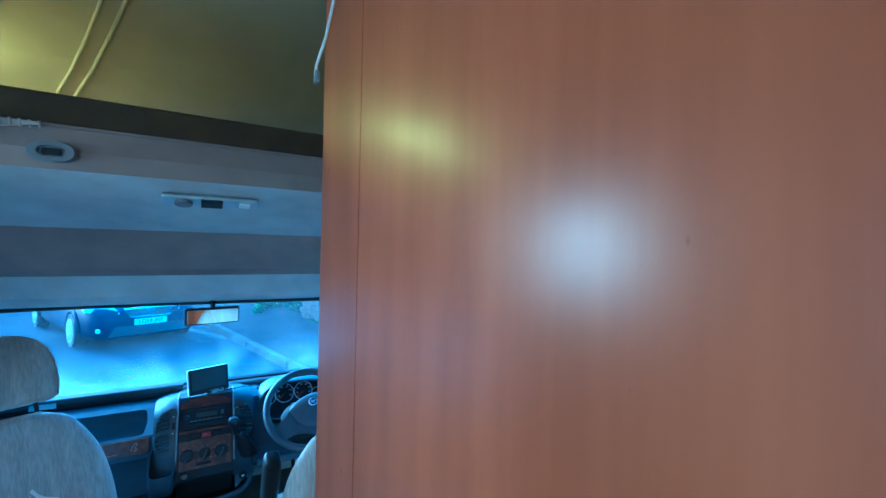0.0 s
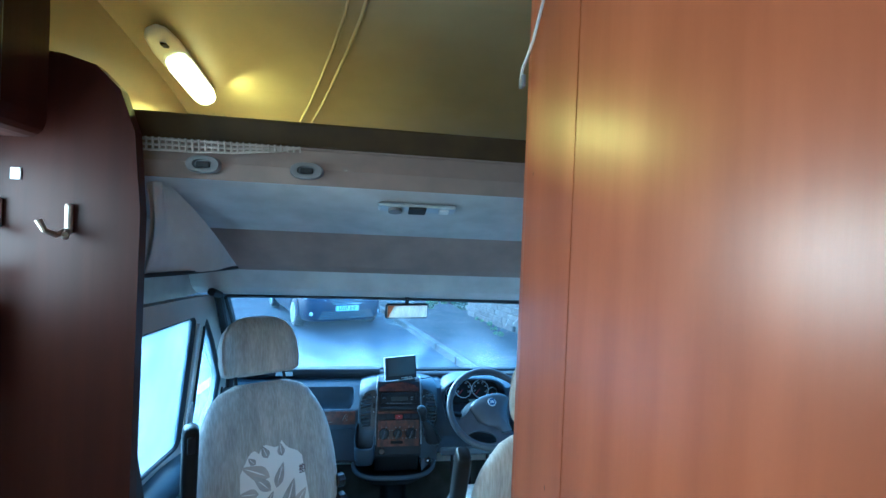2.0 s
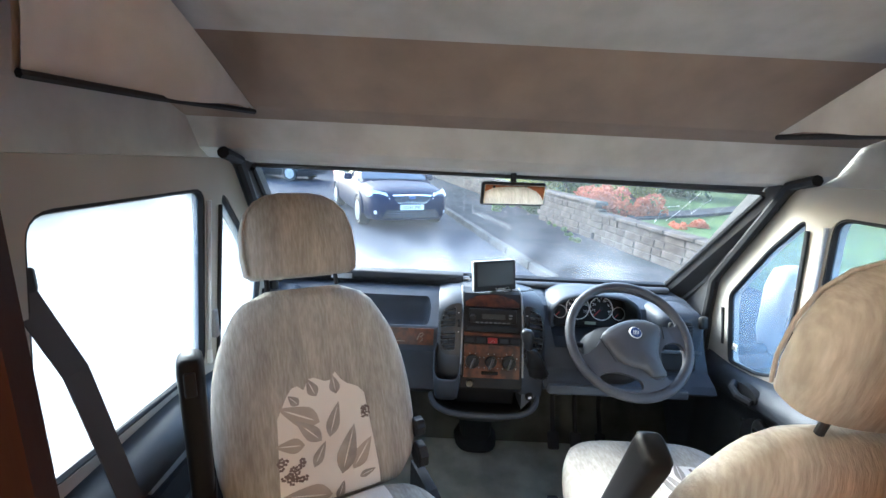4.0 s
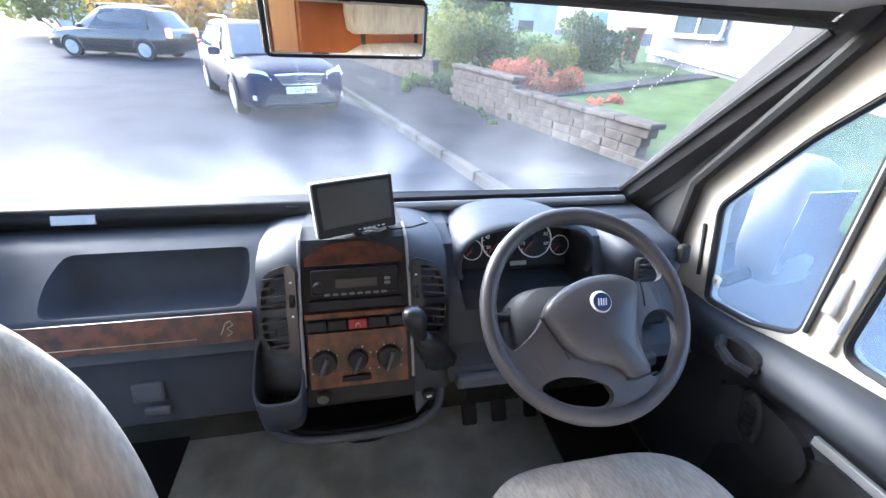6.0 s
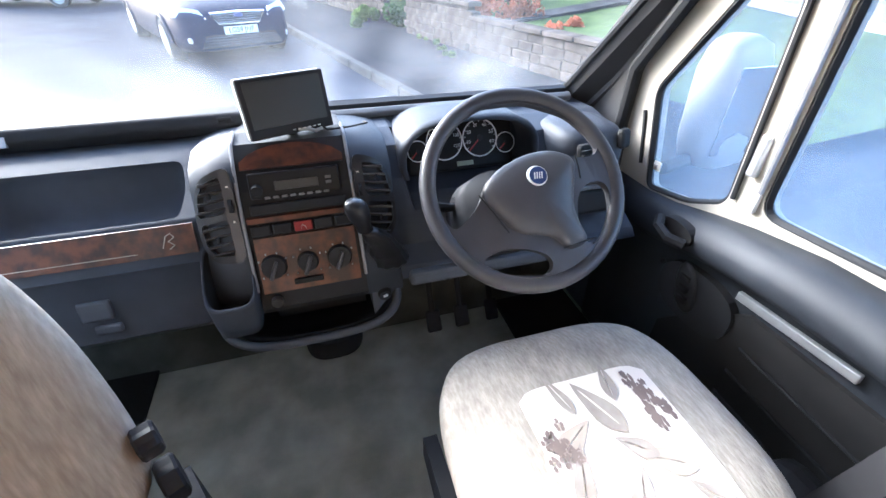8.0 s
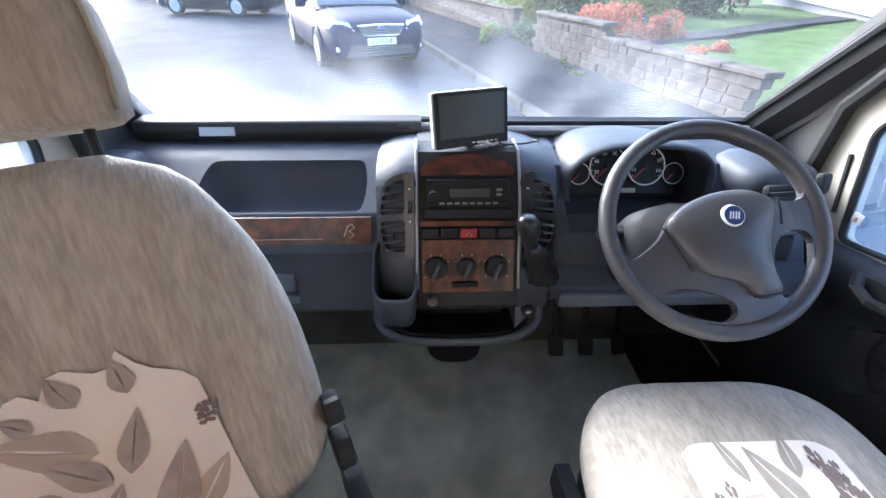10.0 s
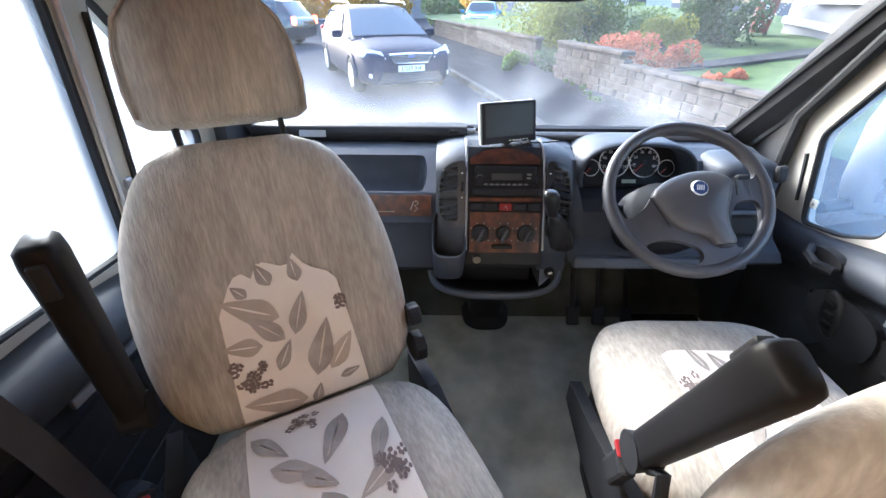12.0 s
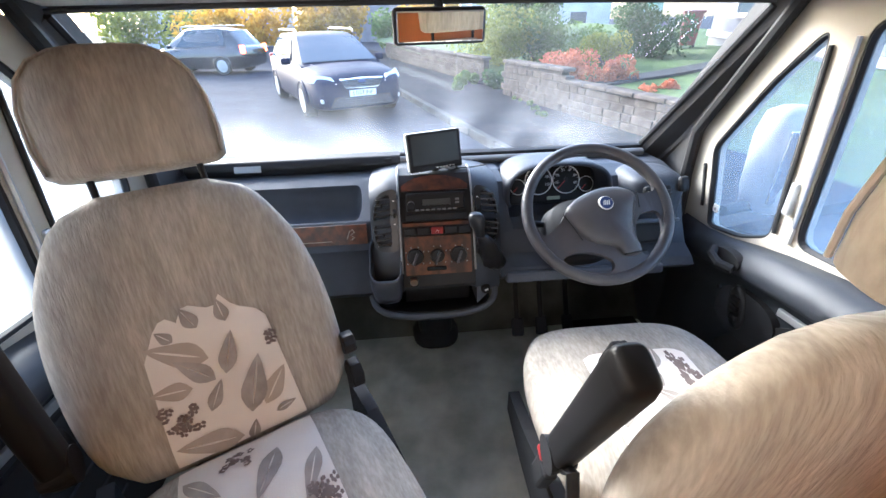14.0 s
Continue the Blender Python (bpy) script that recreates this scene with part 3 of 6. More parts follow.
# cab side above the doors and behind them
for sx in (-1, 1):
    structure(part("wall_cab_side", block((sx * 1.01 + (0.09 if sx < 0 else 0), 1.95, 1.5), (0.04, 1.45, 0.42)), HEADLINER), "pale cloth side above the cab door", "wall")
    structure(part("wall_cab_side", block((sx * 1.02, 1.265, 0.65), (0.06, 0.08, 1.4)), CREAM), "cream door post behind the cab seat", "wall")
    structure(part("wall_cab_side", block((sx * 1.0, 2.48, 0.3), (0.06, 0.36, 0.9)), DASH), "footwell side trim", "wall")
for sx, xc in ((-1, 0.858), (1, 0.935)):
    cheek = [(2.33, 0.45), (2.66, 0.45), (2.63, 0.80), (2.19, 1.275), (2.04, 1.305), (2.12, 1.17), (2.33, 0.905), (2.352, 0.74)]
    structure(part("wall_cab_cheek", plate(cheek, [], 0.03, lambda u, v, w: Vector((sx * (xc + w - max(0, v - 0.7) * 0.09), u, v))), PILLAR), "dark grey trim between the windscreen pillar and the cab door", "wall")
# footwell shade comes from the darker carpet colour here
structure(part("wall_footwell", loft([[(x, y, z) for y, z in ((2.46, -0.02), (2.62, 0.20), (2.63, 0.70), (2.7, 0.70), (2.7, -0.02))] for x in (-1, 1)]), SHADED_CARPET), "toe board and footwell bulkhead, carpet darkened for shade", "wall")

# wood partition with rounded head beside the passenger seat
outl = [(-1.12, 0.0), (-0.695, 0.0), (-0.685, 0.6), (-0.682, 1.6), (-0.70, 1.80), (-0.735, 1.90), (-0.79, 1.955), (-0.86, 1.975), (-1.12, 2.0)]
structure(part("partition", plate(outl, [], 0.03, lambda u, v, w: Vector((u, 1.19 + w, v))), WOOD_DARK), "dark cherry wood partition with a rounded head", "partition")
# washroom wall and closed door, running back from a post
P0, P1 = Vector((0.245, 1.0, 0)), Vector((0.385, -0.12, 0))
def wallboard(a, c, z0, z1, th=0.03):
    d = (c - a).normalized()
    nrm = Vector((-d.y, d.x, 0))
    if nrm.x < 0:
        nrm = -nrm
    b = loft([[p, p + nrm * th, p + nrm * th + Vector((0, 0, z1 - z0)), p + Vector((0, 0, z1 - z0))] for p in (a + Vector((0, 0, z0)), c + Vector((0, 0, z0)))])
    return b


S = P0.lerp(P1, 0.17)
structure(part("partition", wallboard(P0, S, 0, 2.36), WOOD), "cherry wood washroom end panel", "partition")
structure(part("partition", block((0.70, 1.02, 1.18), (0.90, 0.03, 2.36)), WOOD), "cherry wood panel behind the driver seat", "partition")
dr = structure(new("door_3"), "closed cherry wood washroom door", "door")
part("leaf", wallboard(P0.lerp(P1, 0.173), P1, 0.02, 2.34, 0.028), WOOD, dr)
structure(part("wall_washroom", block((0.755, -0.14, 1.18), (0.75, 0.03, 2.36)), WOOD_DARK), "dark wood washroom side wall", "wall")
# overhead locker on the living room side
lk = thing("overhead_locker", "dark cherry wood overhead locker with rounded end", "cabinet")
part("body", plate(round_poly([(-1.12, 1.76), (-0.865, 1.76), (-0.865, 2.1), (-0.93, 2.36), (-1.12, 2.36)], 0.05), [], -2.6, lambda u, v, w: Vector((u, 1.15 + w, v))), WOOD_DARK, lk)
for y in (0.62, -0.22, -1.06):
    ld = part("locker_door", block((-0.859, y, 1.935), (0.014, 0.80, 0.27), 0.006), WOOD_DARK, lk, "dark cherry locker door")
    part("catch", disc((-0.848, y, 1.845), 0.02, 0.014, "x", 16), SATIN, ld, "round satin push catch")

# ---- dashboard ----
dash = thing("dashboard", "blue-grey moulded plastic dashboard with burr walnut trim", "dashboard")
# left body with open tray
def dprof(rec):
    f = lambda a, c, t: (a[0] + (c[0] - a[0]) * t, a[1] + (c[1] - a[1]) * t)
    top, lip = (2.375, 0.757), (2.232, 0.690)
    shut = (1 - min(1, rec)) ** 2 * 0.42
    t1, l1 = f(top, lip, shut), f(lip, top, shut)
    pts = [(2.66, 0.74), (2.58, 0.77), (2.48, 0.772), (2.40, 0.768), top, f(top, t1, 0.95), t1]
    deep = [(2.384, 0.735), (2.375, 0.70), (2.352, 0.665), (2.315, 0.648), (2.275, 0.652), (2.245, 0.668)]
    for k, q in enumerate(deep):
        pts.append(f(f(t1, l1, (k + 1) / 7), q, rec))
    pts += [l1, f(lip, l1, 0.95), lip, (2.222, 0.686), (2.20, 0.632), (2.178, 0.612), (2.182, 0.604), (2.165, 0.55), (2.14, 0.475), (2.16, 0.45), (2.3, 0.43), (2.66, 0.43)]
    return pts


ramp = [(0.0, 0.0), (0.004, 0.18), (0.01, 0.42), (0.018, 0.64), (0.03, 0.83), (0.045, 0.95), (0.065, 1.0)]
xs = [(-0.93, 0), (-0.80, 0), (-0.64, 0)] + [(-0.60 + a * 0.8, r) for a, r in ramp] + [(-0.205 - a * 0.6, r) for a, r in ramp[::-1]] + [(-0.20, 0), (-0.165, 0)]
body_ = part("body", loft([[(x, y, z) for y, z in dprof(r)] for x, r in xs]), DASH, dash, smooth=True)
me_ = body_.data
me_.set_sharp_from_angle(angle=radians(50))
part("trim_panel", loft([[(x, y - 0.004, z) for y, z in ((2.221, 0.685), (2.2185, 0.685), (2.194, 0.629), (2.203, 0.629))] for x in (-0.80, -0.19)]), BURR, dash, "glossy burr walnut inlay strip")
part("pinstripe", tube([(-0.78, 2.1945, 0.640), (-0.30, 2.1945, 0.640)], 0.0009, 5), SATIN, dash)
# written flourish at the end of the inlay
part("monogram", tube([(-0.252, 2.196, 0.645), (-0.243, 2.204, 0.667), (-0.234, 2.207, 0.672), (-0.228, 2.203, 0.664), (-0.24, 2.2, 0.657), (-0.229, 2.196, 0.649), (-0.240, 2.194, 0.642)], 0.0012, 5), SATIN, dash)
part("glovebox_latch", block((-0.40, 2.157, 0.545), (0.06, 0.012, 0.045), 0.006, rot(-14)), DASH_LOW, dash)
part("latch_pull", block((-0.385, 2.14, 0.508), (0.05, 0.012, 0.02), 0.005, rot(-14)), DASH_LOW, dash)
# end pod with round vent
part("end_pod", loft([superring(-0.82, 2.33, z, 0.085 * s, 0.11 * s, 24, 2.6) for z, s in ((0.60, 1.0), (0.72, 1.0), (0.765, 0.9), (0.78, 0.6))]), DASH, dash, smooth=True)

# centre stack
cp = [(2.62, 0.78), (2.45, 0.80), (2.33, 0.822), (2.27, 0.818), (2.235, 0.79), (2.20, 0.745), (2.17, 0.69), (2.14, 0.62), (2.115, 0.56), (2.10, 0.515), (2.106, 0.50), (2.21, 0.49), (2.24, 0.36), (2.62, 0.36)]
part("centre_console", prism(cp, -0.085, 0.14), BLACK, dash)
for sx, x0, x1 in ((-1, -0.175, -0.085), (1, 0.14, 0.23)):
    st = []
    for k in range(7):
        t = k / 6
        x = x0 + (x1 - x0) * t
        e = (1 - t) if sx < 0 else t
        dy = 0.022 * e * e
        st.append([(x, y + dy, z - 0.02 * e * e) for y, z in [(2.60, 0.78), (2.40, 0.80), (2.30, 0.815), (2.235, 0.80), (2.205, 0.77), (2.16, 0.66), (2.135, 0.60), (2.12, 0.55), (2.14, 0.47), (2.3, 0.45), (2.60, 0.45)]])
    vp_ = part("vent_pod", loft(st), DASH, dash, smooth=True)
    vp_.data.set_sharp_from_angle(angle=radians(45))
    xin = x1 if sx < 0 else x0
    def pod(u, v, w):
        e = max(0.0, min(1.0, (u + 0.003) / 0.09))
        return Vector((xin + sx * (u + 0.003), 2.180 + 0.41 * v * 0.92 + 0.022 * e * e - 0.92 * w, 0.708 + v * 0.92 - 0.02 * e * e + 0.4 * w))


    rim = round_poly([(0.002, -0.098), (0.060, -0.092), (0.082, -0.06), (0.086, 0.0), (0.080, 0.05), (0.060, 0.084), (0.002, 0.098)], 0.022, 4)
    upper = round_poly([(0.022, 0.007), (0.078, 0.007), (0.072, 0.048), (0.055, 0.072), (0.022, 0.080)], 0.009, 3)
    lower = round_poly([(0.022, -0.080), (0.055, -0.077), (0.074, -0.054), (0.078, -0.007), (0.022, -0.007)], 0.009, 3)
    # near-black sheet stands for the unlit depth behind the slats
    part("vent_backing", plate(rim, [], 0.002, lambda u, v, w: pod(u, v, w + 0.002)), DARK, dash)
    vp2 = part("vent_panel", plate(rim, [upper, lower], 0.009, lambda u, v, w: pod(u, v, w + 0.0055)), PODBLACK, dash, "black rounded air vent panel")
    for v0 in (0.016, -0.072):
        for j in range(4):
            ln = 0.054 - 0.004 * (j if v0 > 0 else 3 - j)
            part("slat", block(tuple(pod(0.023 + ln / 2, v0 + 0.0175 * j, 0.009)), (ln, 0.014, 0.0045), 0.0015, rot(-38, 0, -14 * sx)), SLAT_SHEEN, vp2)
        part("vent_tab", block(tuple(pod(0.048, v0 + 0.03, 0.016)), (0.006, 0.012, 0.012), 0.002, rot(-24)), BLACK, vp2)
    part("vent_wheel", disc(tuple(pod(0.011, 0.02, 0.012)), 0.014, 0.007, "x", 16), BLACK, vp2)
    part("vent_mark", block(tuple(pod(0.011, -0.012, 0.0148)), (0.004, 0.001, 0.004), 0, rot(-24)), WHITEP, vp2)
    part("vent_mark", block(tuple(pod(0.011, 0.058, 0.0148)), (0.005, 0.001, 0.003), 0, rot(-24)), WHITEP, vp2)
    part("chrome_strip", tube([(x1 if sx < 0 else x0, y - 0.006, z) for y, z in [(2.33, 0.826), (2.27, 0.822), (2.232, 0.79), (2.197, 0.745), (2.167, 0.69), (2.137, 0.62), (2.112, 0.56)]], 0.0036, 8), GREYTRIM, dash)
# burr trims
def brow(x):
    h = max(0.05, (1 - ((x - 0.0275) / 0.108) ** 2)) ** 0.5
    return [(x, 2.2215, 0.783), (x, 2.2215 + 0.034 * h, 0.783 + 0.036 * h), (x, 2.231 + 0.034 * h, 0.776 + 0.034 * h), (x, 2.231, 0.776)]


part("trim_panel", loft([brow(-0.074 + 0.0203 * k) for k in range(11)]), BURR, dash, "burr walnut brow above the radio")
part("trim_panel", prism([(2.165, 0.701), (2.160, 0.692), (2.175, 0.690), (2.178, 0.70)], -0.078, 0.133), BURR, dash, "thin burr walnut strip")
part("trim_panel", prism([(2.150, 0.662), (2.104, 0.553), (2.118, 0.55), (2.16, 0.66)], -0.074, 0.129), BURR, dash, "burr walnut heater panel")
# radio
rd = thing("car_radio", "black single-slot car radio with a small display", "radio")
tl = rot(-27)
part("body", block((0.0275, 2.205, 0.752), (0.178, 0.03, 0.052), 0.004, tl), GLOSSBLACK, rd)
part("display", block((0.03, 2.1885, 0.757), (0.085, 0.004, 0.018), 0.001, tl), SCREEN, rd)
for i in range(8):
    part("button", block((-0.03 + i * 0.0165, 2.181, 0.736), (0.011, 0.005, 0.005), 0.001, tl), STEELGREY, rd)
part("volume_knob", disc((-0.047, 2.187, 0.752), 0.011, 0.012, "y", 16), BLACK, rd)
for i in range(3):
    part("button", block((0.093, 2.188, 0.742 + 0.011 * i), (0.012, 0.005, 0.006), 0.001, tl), STEELGREY, rd)
part("lower_shelf", block((0.0275, 2.178, 0.713), (0.19, 0.02, 0.02), 0.003, tl), BLACK, dash)
# switch row
for i in range(5):
    x = -0.055 + i * 0.0415
    part("switch", block((x, 2.155, 0.677), (0.037, 0.012, 0.021), 0.003, tl), DARKRED if i == 2 else BLACK, dash, "red hazard switch" if i == 2 else "")
part("hazard_mark", tube([(0.021, 2.147, 0.673), (0.035, 2.147, 0.673), (0.028, 2.15, 0.683)], 0.0009, 4, closed=True), WHITEP, dash)
# heater knobs
for x in (-0.044, 0.024, 0.09):
    kn = part("heater_knob", disc((x, 2.118, 0.609), 0.026 if x != 0.024 else 0.022, 0.014, "y", 24, bevel=0.003), BLACK, dash)
    kn.data.transform(Matrix.Translation((x, 2.118, 0.609)) @ rot(-22) @ Matrix.Translation((-x, -2.118, -0.609)))
    part("pointer", block((x, 2.106, 0.608), (0.007, 0.012, 0.040), 0.002, rot(-22, 25)), WHEELP, kn)
    for a in (-60, -20, 20, 60, 130, 230):
        part("tick", block((x + 0.031 * math.sin(radians(a)), 2.118 + 0.010 * math.cos(radians(a)), 0.609 + 0.03 * math.cos(radians(a))), (0.0035, 0.0035, 0.0035), 0.001), GREYTRIM, kn)
part("slider", block((0.02, 2.106, 0.572), (0.06, 0.01, 0.012), 0.003, tl), DARK, dash)
part("lighter_socket", disc((-0.052, 2.096, 0.535), 0.012, 0.012, "y", 16), SATIN, dash)
# cup holder and lower bin
def cup_ring(z, k, slope):
    return [(x, y, z + (y - 2.128) * slope) for x, y, _ in superring(-0.135, 2.128, 0, 0.049 * k, 0.060 * k, 28, 4)]


part("cup_holder", loft([cup_ring(z, k, sl) for z, k, sl in ((0.475, 0.70, 0.1), (0.487, 0.90, 0.2), (0.53, 0.98, 0.45), (0.600, 1.03, 0.78), (0.606, 1.0, 0.78), (0.602, 0.92, 0.78), (0.55, 0.84, 0.5), (0.51, 0.76, 0.1))]), DASH, dash, "grey cup holder pocket", smooth=True)
# near-black lining puts the pocket's inner shade into colour
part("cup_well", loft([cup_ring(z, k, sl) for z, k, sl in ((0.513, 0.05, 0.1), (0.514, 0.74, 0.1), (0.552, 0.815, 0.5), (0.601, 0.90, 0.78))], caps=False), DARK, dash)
part("lower_bin", loft([superring(0.012, 2.245, z, a, c, 32, 3.2) for z, a, c in ((0.32, 0.12, 0.07), (0.37, 0.18, 0.12), (0.405, 0.196, 0.138), (0.407, 0.186, 0.128), (0.375, 0.165, 0.105), (0.345, 0.11, 0.06))]), BLACK, dash, smooth=True)
part("bin_rim", tube([(0.012 + 0.203 * math.copysign(abs(math.cos(a)) ** 0.62, math.cos(a)), 2.175 - 0.078 * abs(math.sin(a)) ** 0.62, 0.462 - 0.062 * abs(math.sin(a)) ** 0.7) for a in [math.pi * k / 28 for k in range(29)]], 0.0085, 8, squash=1.3), DASH_LOW, dash, smooth=True)
part("bin_side", loft([[(0.15, 2.15, 0.50), (0.212, 2.16, 0.50), (0.212, 2.16, 0.455), (0.15, 2.12, 0.42)], [(0.15, 2.24, 0.50), (0.212, 2.24, 0.50), (0.212, 2.24, 0.42), (0.15, 2.24, 0.40)]]), DASH_LOW, dash)
part("console_foot", loft([superring(0.027, 2.5, z, a, c, 28, 3) for z, a, c in ((0.02, 0.10, 0.14), (0.03, 0.10, 0.14), (0.06, 0.075, 0.11), (0.43, 0.075, 0.11))]), BLACK, dash)
part("key_socket", disc((0.180, 2.137, 0.462), 0.017, 0.012, "y", 20, bevel=0.003), BLACK, dash)
part("socket_ring", block((0.181, 2.129, 0.464), (0.012, 0.004, 0.006), 0.001, rot(0, -20)), WHITEP, dash)

# driver side body and cluster
rp = [(2.66, 0.74), (2.58, 0.77), (2.42, 0.775), (2.33, 0.76), (2.27, 0.70), (2.23, 0.62), (2.19, 0.56), (2.14, 0.535), (2.12, 0.515), (2.14, 0.495), (2.3, 0.47), (2.66, 0.47)]
rp2 = [(2.66, 0.74), (2.58, 0.77), (2.42, 0.765), (2.405, 0.66), (2.29, 0.645), (2.235, 0.625), (2.19, 0.56), (2.14, 0.535), (2.12, 0.515), (2.14, 0.495), (2.3, 0.47), (2.66, 0.47)]
part("body", loft([[(x, y, z) for y, z in p] for x, p in ((0.225, rp), (0.265, rp), (0.285, rp2), (0.60, rp2), (0.625, rp), (0.87, rp))]), DASH, dash)
part("under_panel", block((0.50, 2.13, 0.51), (0.52, 0.05, 0.035), 0.01, rot(-12)), DASH_LOW, dash)
for x in (0.33, 0.62):
    part("clip", disc((x, 2.108, 0.505), 0.007, 0.006, "y", 12), BLACK, dash)
# instrument hood
def hood(s, y, dz=0.0):
    out = []
    for k in range(25):
        a = math.pi * (-0.12 + 1.24 * k / 24)
        c, sn = math.cos(a), math.sin(a)
        out.append((0.442 - 0.176 * s * math.copysign(abs(c) ** 0.7, c), y, 0.722 + dz + (0.104 if sn > 0 else 0.07) * s * math.copysign(abs(sn) ** 0.75, sn)))
    return out


b = loft([hood(0.94, 2.57, -0.10), hood(0.98, 2.53, -0.03), hood(1.03, 2.40, -0.004), hood(1.035, 2.29, 0.004), hood(1.015, 2.268, 0.004), hood(0.97, 2.264, 0.003), hood(0.93, 2.28, 0.0), hood(0.90, 2.36, -0.004)], closed=False, caps=False)
part("instrument_hood", b, DASH, dash, smooth=True)
tc_ = rot(-22)
cl = part("instrument_panel", block((0.442, 2.374, 0.727), (0.30, 0.02, 0.138), 0.03, tc_), GLOSSBLACK, dash)
for x, z, r, txt in ((0.395, 0.745, 0.047, 0), (0.492, 0.745, 0.047, 1), (0.322, 0.728, 0.026, 2), (0.563, 0.728, 0.026, 3)):
    y = 2.352 + (z - 0.735) * 0.4
    g = part("gauge", disc((x, y, z), r, 0.004, "y", 32), GLOSSBLACK, cl)
    m_ = Matrix.Translation((x, y, z)) @ tc_ @ Matrix.Translation((-x, -y, -z))
    g.data.transform(m_)
    ring = part("gauge_ring", tube([(x + r * math.cos(a), y - 0.003, z + r * math.sin(a)) for a in [2 * math.pi * k / 32 for k in range(32)]], 0.0018 if r > 0.03 else 0.0012, 6, closed=True), WHITEP, g)
    ring.data.transform(m_)
    nd = part("needle", block((x - r * 0.32, y - 0.004, z - r * 0.32), (r * 0.95, 0.002, 0.003), 0.0, rot(0, -45, 0)), RED, g)
    nd.data.transform(m_)
    hb = part("hub", disc((x, y - 0.005, z), r * 0.16, 0.006, "y", 14), BLACK, g)
    hb.data.transform(m_)
    if r > 0.03:
        nums = ["20", "40", "60", "80", "100", "125"] if txt == 0 else ["10", "20", "30", "40", "50", "60"]
        for k, s_ in enumerate(nums):
            a = radians(195 - 215 * k / 5) if txt == 1 else radians(205 - 230 * k / 5)
            cu = bpy.data.curves.new("number", "FONT")
            cu.body, cu.size, cu.align_x, cu.align_y = s_, 0.0125, "CENTER", "CENTER"
            o_ = new("number", cu)
            o_.parent = g
            o_.matrix_basis = m_ @ Matrix.Translation((x + r * 0.72 * math.cos(a), y - 0.0045, z + r * 0.72 * math.sin(a))) @ rot(90)
            cu.materials.append(WHITEP)
        for k in range(13):
            a = radians(215 - 250 * k / 12)
            tk = part("tick", block((x + r * 0.92 * math.cos(a), y - 0.004, z + r * 0.92 * math.sin(a)), (0.006, 0.0015, 0.0013), 0, rot(0, -math.degrees(a))), RED if (txt == 0 and 5 <= k <= 8) else WHITEP, g)
            tk.data.transform(m_)
part("trip_display", block((0.448, 2.335, 0.688), (0.045, 0.004, 0.012), 0.001, tc_), LCD, cl)
# right end vent
part("end_pod", loft([superring(0.755, 2.30, z, 0.097 * s, 0.10 * s, 24, 3.6) for z, s in ((0.57, 1.0), (0.735, 1.0), (0.765, 0.95), (0.782, 0.8), (0.788, 0.5))]), DASH, dash, smooth=True)
v = part("air_vent", block((0.735, 2.198, 0.733), (0.095, 0.02, 0.065), 0.014, rot(-14, 0, 6)), DARK, dash)
for j in range(4):
    part("slat", block((0.735, 2.188, 0.714 + j * 0.013), (0.085, 0.014, 0.003), 0.001, rot(-20, 0, 6)), BLACK, v)
part("air_vent", block((0.82, 2.205, 0.765), (0.035, 0.02, 0.05), 0.012, rot(-14, 0, 12)), DARK, dash)
# near-black block stands for the shaded hollow of the tray
part("coin_tray", block((0.72, 2.185, 0.61), (0.17, 0.03, 0.07), 0.012, rot(-16)), DARK, dash)
part("tray_rim", block((0.72, 2.178, 0.655), (0.19, 0.02, 0.012), 0.004, rot(-16)), DASH_LOW, dash)

# ---- steering wheel ----
sw = thing("steering_wheel", "dark grey four-spoke steering wheel with a blue round badge", "steering wheel")
R_ = 0.189
part("rim", tube([(R_ * math.cos(a), R_ * math.sin(a), 0) for a in [2 * math.pi * k / 56 for k in range(56)]], 0.0155, 12, closed=True), WHEELP, sw, smooth=True)
rim_in = [(0.186 * math.cos(a), 0.186 * math.sin(a)) for a in [2 * math.pi * k / 48 for k in range(48)]]
HOLES = [
    [(-0.178, 0.044), (-0.147, 0.118), (-0.067, 0.166), (0.026, 0.172), (0.112, 0.138), (0.160, 0.084), (0.164, 0.052), (0.122, 0.044), (0.069, 0.058), (-0.002, 0.058), (-0.075, 0.022), (-0.103, -0.035), (-0.152, -0.075), (-0.174, -0.03)],
    [(0.108, -0.013), (0.152, -0.002), (0.170, -0.02), (0.163, -0.077), (0.135, -0.118), (0.103, -0.132), (0.090, -0.10), (0.088, -0.05)],
    [(-0.111, -0.130), (-0.069, -0.115), (-0.016, -0.122), (0.019, -0.138), (0.024, -0.160), (0.006, -0.174), (-0.047, -0.167), (-0.097, -0.150)],
]
b = plate(rim_in, [round_poly(h, 0.02, 3) for h in HOLES], -0.016, lambda u, v, w: Vector((u, v, w + 0.006 + 0.014 * max(0.0, 1 - ((u - 0.01) ** 2 + (v + 0.03) ** 2) / 0.02))))
part("hub_spider", b, WHEELP, sw)
pad = [(-0.098, -0.008), (-0.062, 0.032), (0.0, 0.060), (0.06, 0.066), (0.107, 0.045), (0.096, 0.0), (0.082, -0.05), (0.088, -0.09), (0.102, -0.122), (0.056, -0.136), (0.028, -0.102), (-0.03, -0.096), (-0.066, -0.064)]
pr = round_poly(pad, 0.03, 4)
pcx, pcy = 0.015, -0.028
